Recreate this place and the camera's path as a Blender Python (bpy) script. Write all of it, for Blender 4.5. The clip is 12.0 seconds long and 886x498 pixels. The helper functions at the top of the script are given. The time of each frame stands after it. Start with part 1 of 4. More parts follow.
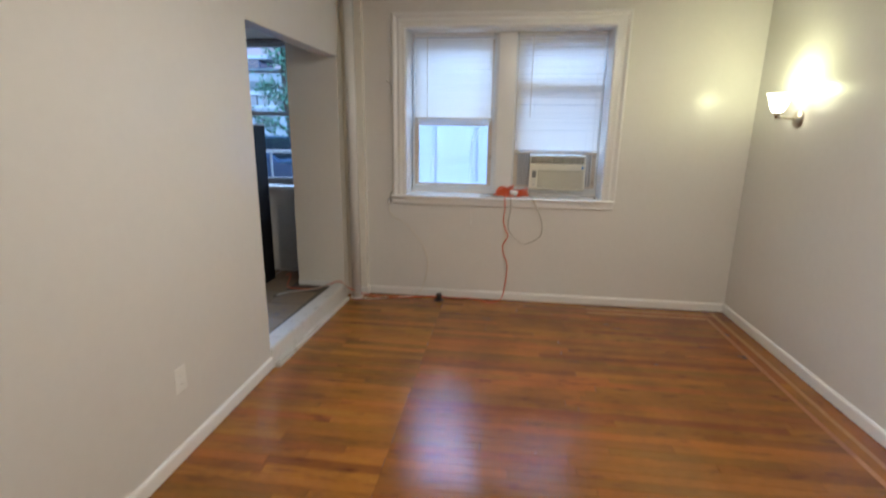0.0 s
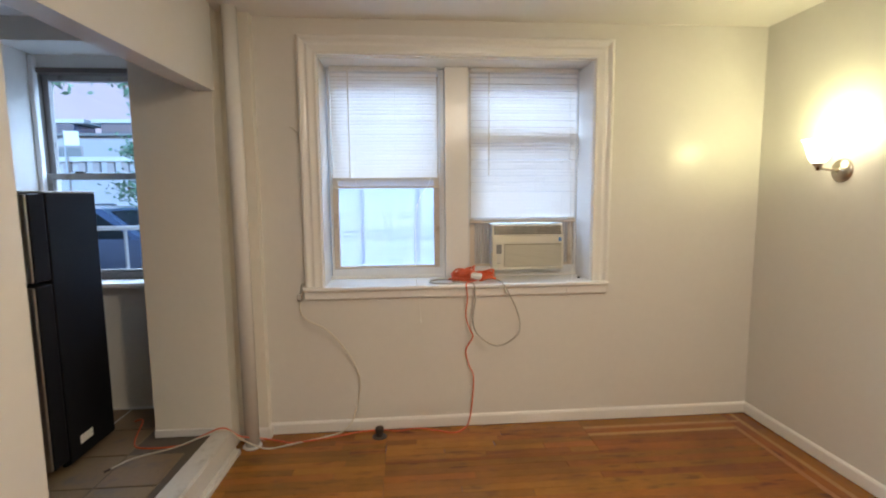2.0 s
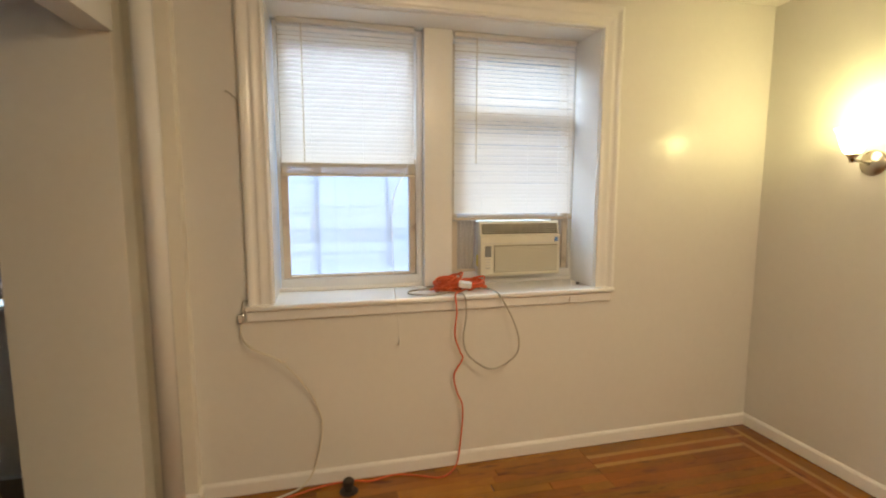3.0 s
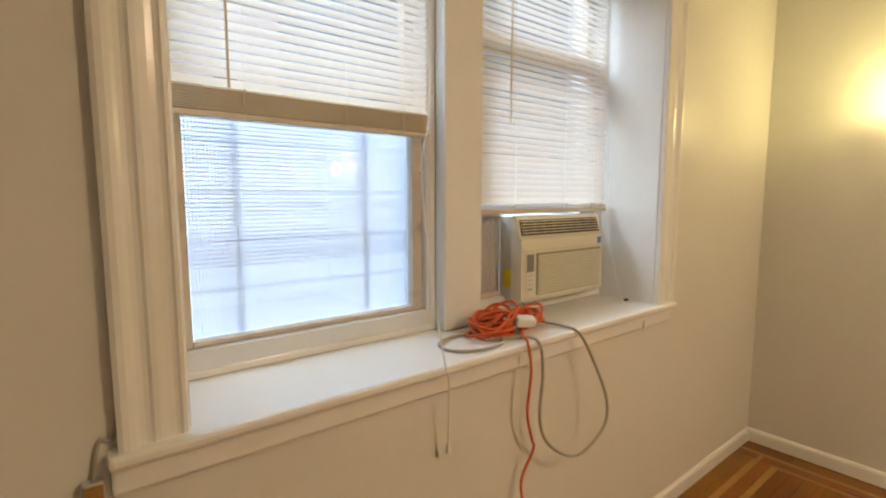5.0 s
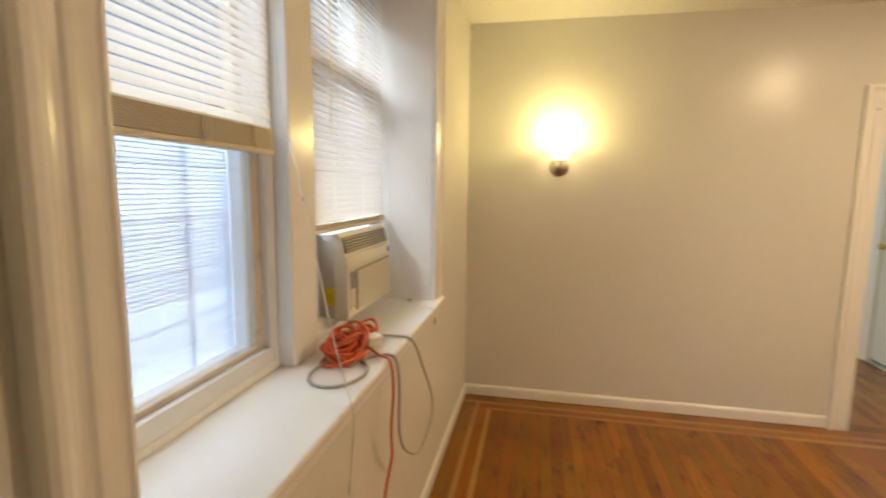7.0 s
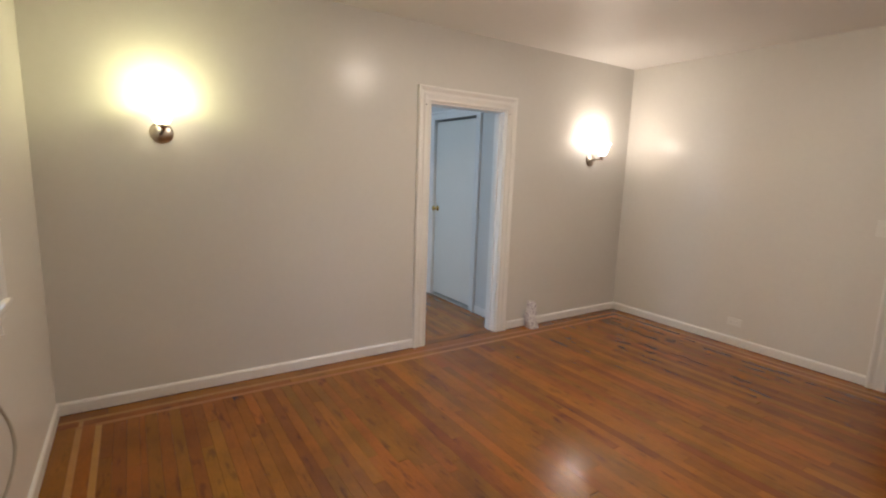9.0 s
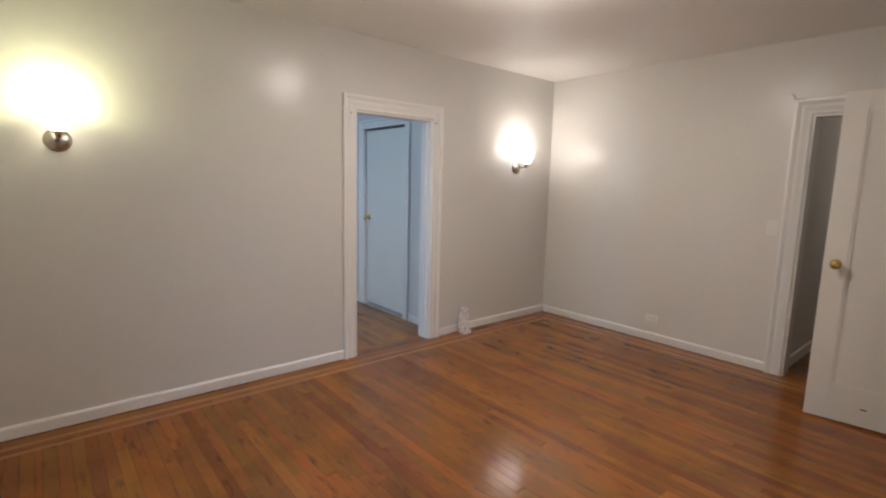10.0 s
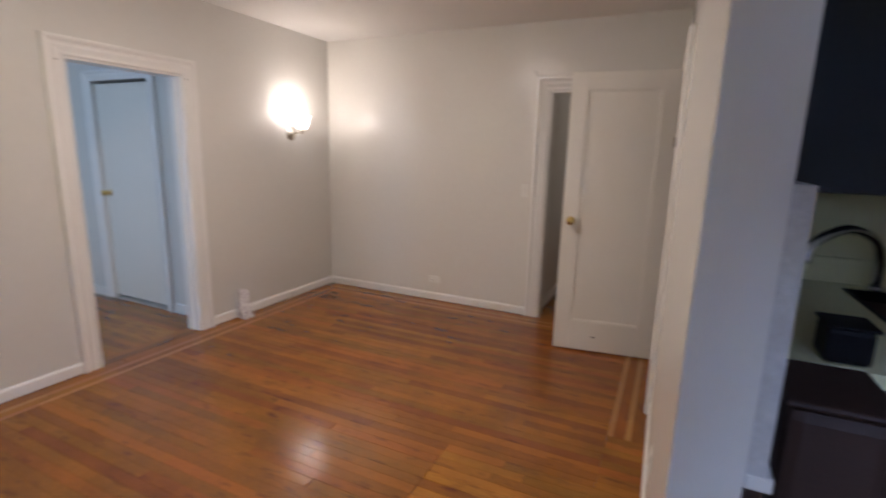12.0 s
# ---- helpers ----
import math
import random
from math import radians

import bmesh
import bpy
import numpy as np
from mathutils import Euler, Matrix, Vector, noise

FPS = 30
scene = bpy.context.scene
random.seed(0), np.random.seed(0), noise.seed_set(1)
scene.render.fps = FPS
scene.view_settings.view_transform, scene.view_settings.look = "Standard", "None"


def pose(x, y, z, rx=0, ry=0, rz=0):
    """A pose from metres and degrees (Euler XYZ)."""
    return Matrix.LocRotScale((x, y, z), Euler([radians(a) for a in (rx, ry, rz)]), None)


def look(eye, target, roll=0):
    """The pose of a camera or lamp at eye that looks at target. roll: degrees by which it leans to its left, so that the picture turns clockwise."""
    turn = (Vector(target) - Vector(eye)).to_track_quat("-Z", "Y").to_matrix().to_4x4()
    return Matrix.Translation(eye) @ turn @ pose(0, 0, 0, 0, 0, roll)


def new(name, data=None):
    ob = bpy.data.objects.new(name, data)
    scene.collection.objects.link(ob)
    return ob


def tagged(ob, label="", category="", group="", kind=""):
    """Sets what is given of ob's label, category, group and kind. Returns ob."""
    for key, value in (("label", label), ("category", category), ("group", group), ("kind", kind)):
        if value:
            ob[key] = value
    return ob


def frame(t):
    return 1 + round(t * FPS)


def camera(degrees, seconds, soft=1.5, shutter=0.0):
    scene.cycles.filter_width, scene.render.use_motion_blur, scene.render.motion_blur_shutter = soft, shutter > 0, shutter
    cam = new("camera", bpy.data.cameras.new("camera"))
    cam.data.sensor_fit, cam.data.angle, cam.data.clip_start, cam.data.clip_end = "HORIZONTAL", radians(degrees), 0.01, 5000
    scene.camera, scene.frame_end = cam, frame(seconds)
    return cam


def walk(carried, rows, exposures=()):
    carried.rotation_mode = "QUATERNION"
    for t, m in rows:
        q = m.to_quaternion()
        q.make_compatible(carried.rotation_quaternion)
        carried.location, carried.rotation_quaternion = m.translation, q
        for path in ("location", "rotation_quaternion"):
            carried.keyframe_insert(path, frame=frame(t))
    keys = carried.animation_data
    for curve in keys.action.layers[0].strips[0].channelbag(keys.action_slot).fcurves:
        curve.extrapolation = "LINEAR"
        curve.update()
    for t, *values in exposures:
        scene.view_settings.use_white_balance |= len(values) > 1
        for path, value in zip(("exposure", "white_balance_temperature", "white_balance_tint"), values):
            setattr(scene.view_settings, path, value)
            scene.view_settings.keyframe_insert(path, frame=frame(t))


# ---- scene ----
cam = camera(85.6, 12.0, soft=2.0, shutter=0.4)
PATH = [
    (0, (0.759, 1.216, 1.497), (0.519, 3.143, 1.018), 0.8),
    (0.5, (0.711, 1.501, 1.53), (0.539, 3.477, 1.274), 0.7),
    (1, (0.561, 1.782, 1.49), (0.541, 3.77, 1.269), 0.9),
    (1.5, (0.457, 2.078, 1.488), (0.579, 4.056, 1.22), 0.3),
    (2, (0.398, 2.443, 1.495), (0.556, 4.424, 1.273), -0.5),
    (2.5, (0.264, 2.757, 1.47), (0.503, 4.727, 1.224), 1.1),
    (3, (0.129, 3.063, 1.468), (0.615, 4.989, 1.23), 0.1),
    (3.2, (0.086, 3.199, 1.441), (0.644, 5.105, 1.207), -0.7),
    (4.8, (-0.264, 4.349, 1.366), (0.962, 5.909, 1.118), 1.4),
    (5, (-0.259, 4.451, 1.367), (0.975, 6.01, 1.153), -0.0),
    (5.5, (-0.271, 4.691, 1.402), (1.102, 6.12, 1.134), 1.5),
    (6, (-0.361, 4.827, 1.409), (1.338, 5.819, 1.046), 1.5),
    (6.5, (-0.48, 4.933, 1.453), (1.374, 5.621, 1.155), 0.7),
    (7, (-0.558, 4.937, 1.464), (1.389, 5.32, 1.211), 0.7),
    (7.5, (-0.559, 4.976, 1.465), (1.391, 4.728, 1.093), 0.1),
    (7.7, (-0.574, 4.97, 1.467), (1.337, 4.514, 1.092), 0.4),
    (9.3, (-0.579, 4.977, 1.445), (1.033, 3.835, 1.133), 1.8),
    (9.5, (-0.595, 4.948, 1.444), (0.988, 3.765, 1.14), 1.6),
    (10, (-0.637, 4.915, 1.436), (0.874, 3.635, 1.159), 1.4),
    (10.5, (-0.623, 4.912, 1.448), (0.786, 3.513, 1.2), 1.3),
    (11, (-0.614, 4.902, 1.453), (0.695, 3.41, 1.203), 1.7),
    (11.5, (-0.592, 4.826, 1.446), (0.616, 3.262, 1.139), 2.2),
    (12, (-0.623, 4.727, 1.47), (0.213, 2.955, 1.069), 1.4),
]
EXPOSURES = [
    (0.0, 0.85, 6250, 7),
    (0.5, 0.95, 6350, 9),
    (1.5, 1.00, 6700, 9),
    (2.5, 1.06, 8200, 9),
    (3.2, 0.99, 9700, 9),
    (5.0, 0.90, 10400, 10),
    (6.0, 0.94, 10600, 12),
    (6.5, 0.94, 11000, 12),
    (7.0, 0.95, 11300, 12),
    (7.7, 0.85, 12600, 20),
    (9.3, 0.71, 6450, 12),
    (10.5, 0.70, 6400, 13),
    (12.0, 0.70, 6450, 17),
]
walk(cam, [(t, look(eye, target, roll)) for t, eye, target, roll in PATH], EXPOSURES)

# ---- world and lamps ----
world = bpy.data.worlds.new("sky")
scene.world = world
world.use_nodes = True
wn = world.node_tree.nodes
sky = wn.new("ShaderNodeTexSky")
sky.sky_type, sky.sun_disc = "NISHITA", False
sky.sun_elevation, sky.sun_rotation = radians(9), radians(200)
world.node_tree.links.new(sky.outputs[0], wn["Background"].inputs[0])
sky.ozone_density = 4.0
wn["Background"].inputs[1].default_value = 0.07


def lamp(name, kind, m, power, colour, size):
    data = bpy.data.lights.new(name, kind)
    data.energy, data.color = power, colour
    if kind == "SUN":
        data.angle = size
    else:
        data.shadow_soft_size = size
    ob = new(name, data)
    ob.matrix_world = m
    return ob


lamp("sun", "SUN", look((0, 0, 0), (-0.32, 0.85, -0.42)), 4.6, (0.26, 0.54, 1.0), radians(14))
SCONCE_1, SCONCE_2, CEILING_LAMP = (2.70, 4.813, 1.609), (2.70, 1.132, 1.599), (1.06, 2.90, 2.53)
WARM, COOL = (0.92, 0.94, 0.52), (1.0, 0.90, 0.80)
lamp("bulb_light", "POINT", pose(SCONCE_1[0] - 0.14, SCONCE_1[1], SCONCE_1[2] + 0.19), 4.1, WARM, 0.03)
lamp("bulb_light", "POINT", pose(SCONCE_2[0] - 0.14, SCONCE_2[1], SCONCE_2[2] + 0.19), 5.0, COOL, 0.03)
lamp("bulb_light", "POINT", pose(CEILING_LAMP[0], CEILING_LAMP[1], CEILING_LAMP[2] - 0.18), 9, COOL, 0.07)
lamp("bulb_light", "POINT", pose(-0.12, -1.2, 2.36), 2.6, COOL, 0.10)


def daylight(name, eye, target, width, height, power, colour=(0.48, 0.72, 1.0)):
    """A broad soft light, for a window's sky or a lit dome."""
    data = bpy.data.lights.new(name, "AREA")
    data.shape, data.size, data.size_y, data.energy, data.color = "RECTANGLE", width, height, power, colour
    ob = new(name, data)
    ob.matrix_world = look(eye, target)
    return ob


disc = daylight("dome_light", (CEILING_LAMP[0], CEILING_LAMP[1], CEILING_LAMP[2] - 0.05), (CEILING_LAMP[0], CEILING_LAMP[1] + 0.001, 0), 0.24, 0.24, 12.5, COOL)
disc.data.shape = "DISK"
# added area lamps at the windows stand in for the sky's light
daylight("sky_fill_light", (0.29, 6.42, 3.05), (0.29, 5.45, 0.95), 1.1, 0.8, 66, (0.36, 0.60, 1.0))
daylight("sky_fill_light", (1.31, 6.42, 3.05), (1.31, 5.45, 0.95), 1.1, 0.8, 50, (0.38, 0.61, 1.0))
daylight("sky_fill_light", (3.80, 5.75, 1.55), (3.80, 4.0, 1.35), 0.86, 1.26, 21)
# added fill lamp well outside, standing in for sky light through the kitchen window
daylight("sky_fill_light", (-1.40, 10.2, 4.7), (-1.30, 5.0, 1.4), 3.0, 1.0, 360, (0.40, 0.60, 1.0))


# ---- materials ----
def material(name, colour, rough=0.5, metal=0.0, spread=0.06, scale=3.0, fine=60.0, bump=0.05, bump_scale=90.0, worn=0.0,
             second=None, amount=0.0, per_object=0.0, coat=0.0, stretch=(1, 1, 1), rough_spread=0.05, bump_size=0.002):
    """Paint, wood, metal or plastic: a base colour that drifts at two scales, with grain and relief."""
    mat = bpy.data.materials.new(name)
    mat.use_nodes = True
    nt = mat.node_tree
    n, link = nt.nodes, nt.links.new
    b = n["Principled BSDF"]
    tc, mp = n.new("ShaderNodeTexCoord"), n.new("ShaderNodeMapping")
    mp.inputs["Scale"].default_value = stretch
    link(tc.outputs["Object"], mp.inputs[0])
    info = n.new("ShaderNodeObjectInfo")
    off = n.new("ShaderNodeVectorMath")
    off.operation = "MULTIPLY_ADD"
    link(info.outputs["Random"], off.inputs[0])
    off.inputs[1].default_value = (37.0, 19.0, 11.0)
    link(mp.outputs[0], off.inputs[2])
    a, f = n.new("ShaderNodeTexNoise"), n.new("ShaderNodeTexNoise")
    a.inputs["Scale"].default_value, f.inputs["Scale"].default_value = scale, fine
    a.inputs["Detail"].default_value, f.inputs["Detail"].default_value = 4, 3
    link(off.outputs[0], a.inputs["Vector"])
    link(off.outputs[0], f.inputs["Vector"])
    mix = n.new("ShaderNodeMix")
    mix.data_type = "RGBA"
    dark = [c * (1 - 2.2 * spread) for c in colour]
    light = [min(1, c * (1 + 1.6 * spread)) for c in colour]
    mix.inputs[6].default_value, mix.inputs[7].default_value = (*dark, 1), (*light, 1)
    add = n.new("ShaderNodeMath")
    add.operation = "MULTIPLY_ADD"
    link(f.outputs[0], add.inputs[0])
    add.inputs[1].default_value = 0.5
    half = n.new("ShaderNodeMath")
    half.operation = "MULTIPLY"
    link(a.outputs[0], half.inputs[0])
    half.inputs[1].default_value = 0.5
    link(half.outputs[0], add.inputs[2])
    link(add.outputs[0], mix.inputs[0])
    colour_out = mix.outputs[2]
    if second:
        spots = n.new("ShaderNodeTexNoise")
        spots.inputs["Scale"].default_value, spots.inputs["Detail"].default_value = scale * 2.3, 6
        link(off.outputs[0], spots.inputs["Vector"])
        ramp = n.new("ShaderNodeMapRange")
        ramp.inputs[1].default_value, ramp.inputs[2].default_value = 0.62 - 0.3 * amount, 0.78 - 0.2 * amount
        link(spots.outputs[0], ramp.inputs[0])
        m2 = n.new("ShaderNodeMix")
        m2.data_type = "RGBA"
        link(ramp.outputs[0], m2.inputs[0])
        link(colour_out, m2.inputs[6])
        m2.inputs[7].default_value = (*second, 1)
        colour_out = m2.outputs[2]
    if per_object:
        hsv = n.new("ShaderNodeHueSaturation")
        vr, hr = n.new("ShaderNodeMapRange"), n.new("ShaderNodeMapRange")
        vr.inputs[3].default_value, vr.inputs[4].default_value = 1 - per_object, 1 + per_object
        hr.inputs[3].default_value, hr.inputs[4].default_value = 0.492, 0.508
        rnd = n.new("ShaderNodeMath")
        rnd.operation = "FRACT"
        tim = n.new("ShaderNodeMath")
        tim.operation = "MULTIPLY"
        tim.inputs[1].default_value = 7.31
        link(info.outputs["Random"], tim.inputs[0])
        link(tim.outputs[0], rnd.inputs[0])
        link(info.outputs["Random"], vr.inputs[0])
        link(rnd.outputs[0], hr.inputs[0])
        link(vr.outputs[0], hsv.inputs["Value"])
        link(hr.outputs[0], hsv.inputs["Hue"])
        link(colour_out, hsv.inputs["Color"])
        colour_out = hsv.outputs[0]
    if worn:
        geo, patch, pr = n.new("ShaderNodeNewGeometry"), n.new("ShaderNodeTexNoise"), n.new("ShaderNodeMapRange")
        patch.inputs["Scale"].default_value, patch.inputs["Detail"].default_value = 3.4, 5
        link(geo.outputs["Position"], patch.inputs["Vector"])
        pr.inputs[1].default_value, pr.inputs[2].default_value = 0.40, 0.68
        pr.inputs[3].default_value, pr.inputs[4].default_value = 1.08, 1.0 - worn
        link(patch.outputs[0], pr.inputs[0])
        dim = n.new("ShaderNodeVectorMath")
        dim.operation = "SCALE"
        link(colour_out, dim.inputs[0])
        link(pr.outputs[0], dim.inputs["Scale"])
        colour_out = dim.outputs[0]
    link(colour_out, b.inputs["Base Color"])
    rr = n.new("ShaderNodeMapRange")
    rr.inputs[3].default_value, rr.inputs[4].default_value = max(0.02, rough - rough_spread), min(1, rough + rough_spread)
    link(a.outputs[0], rr.inputs[0])
    link(rr.outputs[0], b.inputs["Roughness"])
    b.inputs["Metallic"].default_value = metal
    b.inputs["Coat Weight"].default_value = coat
    b.inputs["Coat Roughness"].default_value = 0.12
    if bump:
        bt = n.new("ShaderNodeTexNoise")
        bt.inputs["Scale"].default_value, bt.inputs["Detail"].default_value = bump_scale, 3
        link(off.outputs[0], bt.inputs["Vector"])
        bp = n.new("ShaderNodeBump")
        bp.inputs["Strength"].default_value, bp.inputs["Distance"].default_value = bump, bump_size
        link(bt.outputs[0], bp.inputs["Height"])
        link(bp.outputs[0], b.inputs["Normal"])
    return mat


def glowing(name, colour, strength):
    mat = bpy.data.materials.new(name)
    mat.use_nodes = True
    b = mat.node_tree.nodes["Principled BSDF"]
    b.inputs["Base Color"].default_value = (0.9, 0.9, 0.88, 1)
    b.inputs["Emission Color"].default_value = (*colour, 1)
    b.inputs["Emission Strength"].default_value = strength
    return mat


def glass(name, rough=0.0, tint=(1, 1, 1)):
    mat = bpy.data.materials.new(name)
    mat.use_nodes = True
    b = mat.node_tree.nodes["Principled BSDF"]
    b.inputs["Base Color"].default_value = (*tint, 1)
    b.inputs["Roughness"].default_value = rough
    b.inputs["Transmission Weight"].default_value = 1.0
    b.inputs["IOR"].default_value = 1.45
    return mat


def sheer(name, colour, through_share, rough=0.4, clear=0.0):
    """Thin vinyl or frosted plastic that lets daylight glow through."""
    mat = bpy.data.materials.new(name)
    mat.use_nodes = True
    nt = mat.node_tree
    b, out = nt.nodes["Principled BSDF"], nt.nodes["Material Output"]
    b.inputs["Base Color"].default_value, b.inputs["Roughness"].default_value = (*colour, 1), rough
    tr, mx = nt.nodes.new("ShaderNodeBsdfTranslucent"), nt.nodes.new("ShaderNodeMixShader")
    tr.inputs[0].default_value = (*colour, 1)
    mx.inputs[0].default_value = through_share
    nt.links.new(b.outputs[0], mx.inputs[1])
    nt.links.new(tr.outputs[0], mx.inputs[2])
    clear_mix, see = nt.nodes.new("ShaderNodeMixShader"), nt.nodes.new("ShaderNodeBsdfTransparent")
    clear_mix.inputs[0].default_value = clear
    nt.links.new(mx.outputs[0], clear_mix.inputs[1])
    nt.links.new(see.outputs[0], clear_mix.inputs[2])
    nt.links.new(clear_mix.outputs[0], out.inputs[0])
    return mat


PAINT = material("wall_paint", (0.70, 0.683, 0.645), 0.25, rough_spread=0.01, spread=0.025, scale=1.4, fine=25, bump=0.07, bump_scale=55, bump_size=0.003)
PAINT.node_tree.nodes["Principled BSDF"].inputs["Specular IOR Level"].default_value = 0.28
# wall_paint again with a paler base colour, for the north and south walls
PALER_PAINT = material("wall_paint_paler", (0.755, 0.732, 0.687), 0.25, rough_spread=0.01, spread=0.025, scale=1.4, fine=25, bump=0.07, bump_scale=55, bump_size=0.003)
PALER_PAINT.node_tree.nodes["Principled BSDF"].inputs["Specular IOR Level"].default_value = 0.28
KPAINT = material("kitchen_paint", (0.81, 0.775, 0.695), 0.30, rough_spread=0.02, spread=0.03, scale=1.6, fine=25, bump=0.08, bump_scale=50, bump_size=0.003)
CEIL = material("ceiling_paint", (0.84, 0.82, 0.79), 0.5, spread=0.02, scale=1.0, fine=20, bump=0.12, bump_scale=30, bump_size=0.003)
TRIM = material("trim_enamel", (0.84, 0.825, 0.795), 0.23, spread=0.025, scale=4, fine=40, bump=0.10, bump_scale=40)
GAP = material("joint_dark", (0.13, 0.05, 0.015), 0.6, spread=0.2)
OAK = material("varnished_oak", (0.272, 0.091, 0.0105), 0.20, spread=0.18, scale=2.6, fine=26, bump=0.14, bump_scale=50, per_object=0.21, worn=0.17,
               stretch=(1, 4, 4), coat=0.16, second=(0.105, 0.030, 0.006), amount=0.10, bump_size=0.001, rough_spread=0.08)
OAK_LIGHT = material("newer_oak", (0.325, 0.120, 0.0150), 0.21, spread=0.22, scale=2.2, fine=28, bump=0.14, bump_scale=50, per_object=0.26, worn=0.14,
                     stretch=(1, 5, 5), coat=0.10, second=(0.15, 0.045, 0.010), amount=0.20, bump_size=0.001, rough_spread=0.08)
for m in (OAK, OAK_LIGHT):
    m.node_tree.nodes["Principled BSDF"].inputs["Specular IOR Level"].default_value = 0.40
INLAY = material("pale_oak_inlay", (0.42, 0.185, 0.048), 0.21, spread=0.15, scale=5, fine=40, stretch=(4, 4, 4), per_object=0.15, coat=0.2)
VINYL = material("vinyl_frame", (0.66, 0.56, 0.45), 0.4, spread=0.05, scale=5, second=(0.42, 0.33, 0.25), amount=0.2)
AGED = material("aged_brown_frame", (0.13, 0.105, 0.09), 0.5, spread=0.12, scale=6)
ALUMINIUM = material("dull_aluminium", (0.36, 0.355, 0.35), 0.45, spread=0.08, scale=6, second=(0.2, 0.19, 0.18), amount=0.15)
WHITE_VINYL = material("white_vinyl", (0.74, 0.74, 0.73), 0.4, spread=0.04, scale=5)
SLAT = sheer("blind_vinyl", (0.92, 0.885, 0.84), 0.35)
RAIL = material("blind_rail", (0.70, 0.60, 0.45), 0.4, spread=0.05, scale=6)
FROST = sheer("frosted_sheet", (0.84, 0.90, 1.0), 0.85, 0.6, 0.45)
PANE = glass("window_glass")
BAR = material("guard_bar", (0.36, 0.37, 0.40), 0.5, spread=0.1)
MESH = material("guard_mesh", (0.46, 0.51, 0.60), 0.5, spread=0.1)
ACBODY = material("ac_plastic", (0.74, 0.70, 0.58), 0.42, spread=0.04, scale=6, bump=0.05)
ACSIDE = material("ac_casing", (0.62, 0.60, 0.56), 0.45, spread=0.06, scale=6, second=(0.35, 0.32, 0.28), amount=0.1)
ACGRILL = material("ac_grille", (0.06, 0.045, 0.03), 0.5, spread=0.1)
# body plastic darkened: shade between ribs and on louvres put into the colour
ACSHADE = material("ac_shaded_plastic", (0.36, 0.32, 0.23), 0.5, spread=0.06)
ACPANEL = material("ac_panel", (0.22, 0.22, 0.21), 0.35)
STICKER = material("yellow_sticker", (0.75, 0.62, 0.05), 0.5)
BLUE = material("blue_sticker", (0.08, 0.25, 0.55), 0.5)
ACCORD = material("accordion_vinyl", (0.52, 0.50, 0.49), 0.5, spread=0.06)
ORANGE = material("orange_cord", (0.72, 0.11, 0.03), 0.45, spread=0.08, scale=20)
GREY = material("grey_cord", (0.40, 0.37, 0.31), 0.45, spread=0.08, scale=20)
CREAM = material("cream_cable", (0.70, 0.65, 0.54), 0.45, spread=0.06, scale=20)
WHITE = material("white_plastic", (0.80, 0.79, 0.75), 0.35, spread=0.03)
NICKEL = material("brushed_nickel", (0.55, 0.50, 0.43), 0.28, metal=1.0, spread=0.06, scale=20, fine=150, bump=0.04)
BRASS = material("polished_brass", (0.80, 0.58, 0.22), 0.2, metal=1.0, spread=0.06, scale=20)
CHROME = material("chrome", (0.75, 0.76, 0.78), 0.08, metal=1.0, spread=0.03)
IRON = material("rusty_iron", (0.07, 0.05, 0.04), 0.65, spread=0.3, scale=30, metal=0.4)
BLACK = material("black_enamel", (0.008, 0.008, 0.010), 0.5, spread=0.15, scale=3, bump=0.1, bump_scale=200)
STEEL = material("stainless", (0.42, 0.40, 0.37), 0.34, metal=1.0, spread=0.08, scale=6, stretch=(1, 1, 12))
TILE = material("kitchen_tile", (0.23, 0.155, 0.082), 0.6, spread=0.12, scale=4, per_object=0.12, second=(0.16, 0.12, 0.09), amount=0.2)
GROUT = material("grout", (0.12, 0.095, 0.07), 0.8, spread=0.1)
MARBLE = material("white_saddle", (0.70, 0.67, 0.62), 0.35, spread=0.06, scale=6, second=(0.48, 0.44, 0.38), amount=0.15)
CABINET = material("dark_cabinet", (0.030, 0.030, 0.034), 0.4, spread=0.12, scale=3)
BLACK.node_tree.nodes["Principled BSDF"].inputs["Specular IOR Level"].default_value = 0.12
BROWN = material("dark_brown_wood", (0.042, 0.017, 0.011), 0.68, spread=0.2, scale=3, stretch=(1, 1, 6))
COUNTER = material("cream_counter", (0.85, 0.78, 0.47), 0.34, spread=0.05, scale=8, fine=120)
MORTAR = material("rough_plaster_edge", (0.55, 0.54, 0.53), 0.8, spread=0.12, scale=30, bump=0.6, bump_scale=60, bump_size=0.006)
DOORPAINT = material("door_enamel", (0.80, 0.77, 0.71), 0.34, spread=0.03, scale=2, bump=0.15, bump_scale=30)
SCUFF = material("scuff", (0.04, 0.03, 0.03), 0.7)
BAG = material("printed_plastic", (0.80, 0.78, 0.77), 0.4, spread=0.06, scale=24, second=(0.36, 0.28, 0.34), amount=0.60)
SHADE_1 = glowing("lit_shade_yellow", (1.0, 0.93, 0.68), 5.0)
SHADE_2 = glowing("lit_shade_white", (1.0, 0.95, 0.90), 5.0)
DOME = glowing("lit_dome", (1.0, 0.95, 0.88), 4.0)


# ---- mesh helpers ----
def finish(bm, name, mat, smooth=False):
    bmesh.ops.recalc_face_normals(bm, faces=bm.faces)
    me = bpy.data.meshes.new(name)
    bm.to_mesh(me)
    bm.free()
    me.materials.append(mat)
    if smooth:
        for p in me.polygons:
            p.use_smooth = True
    return me


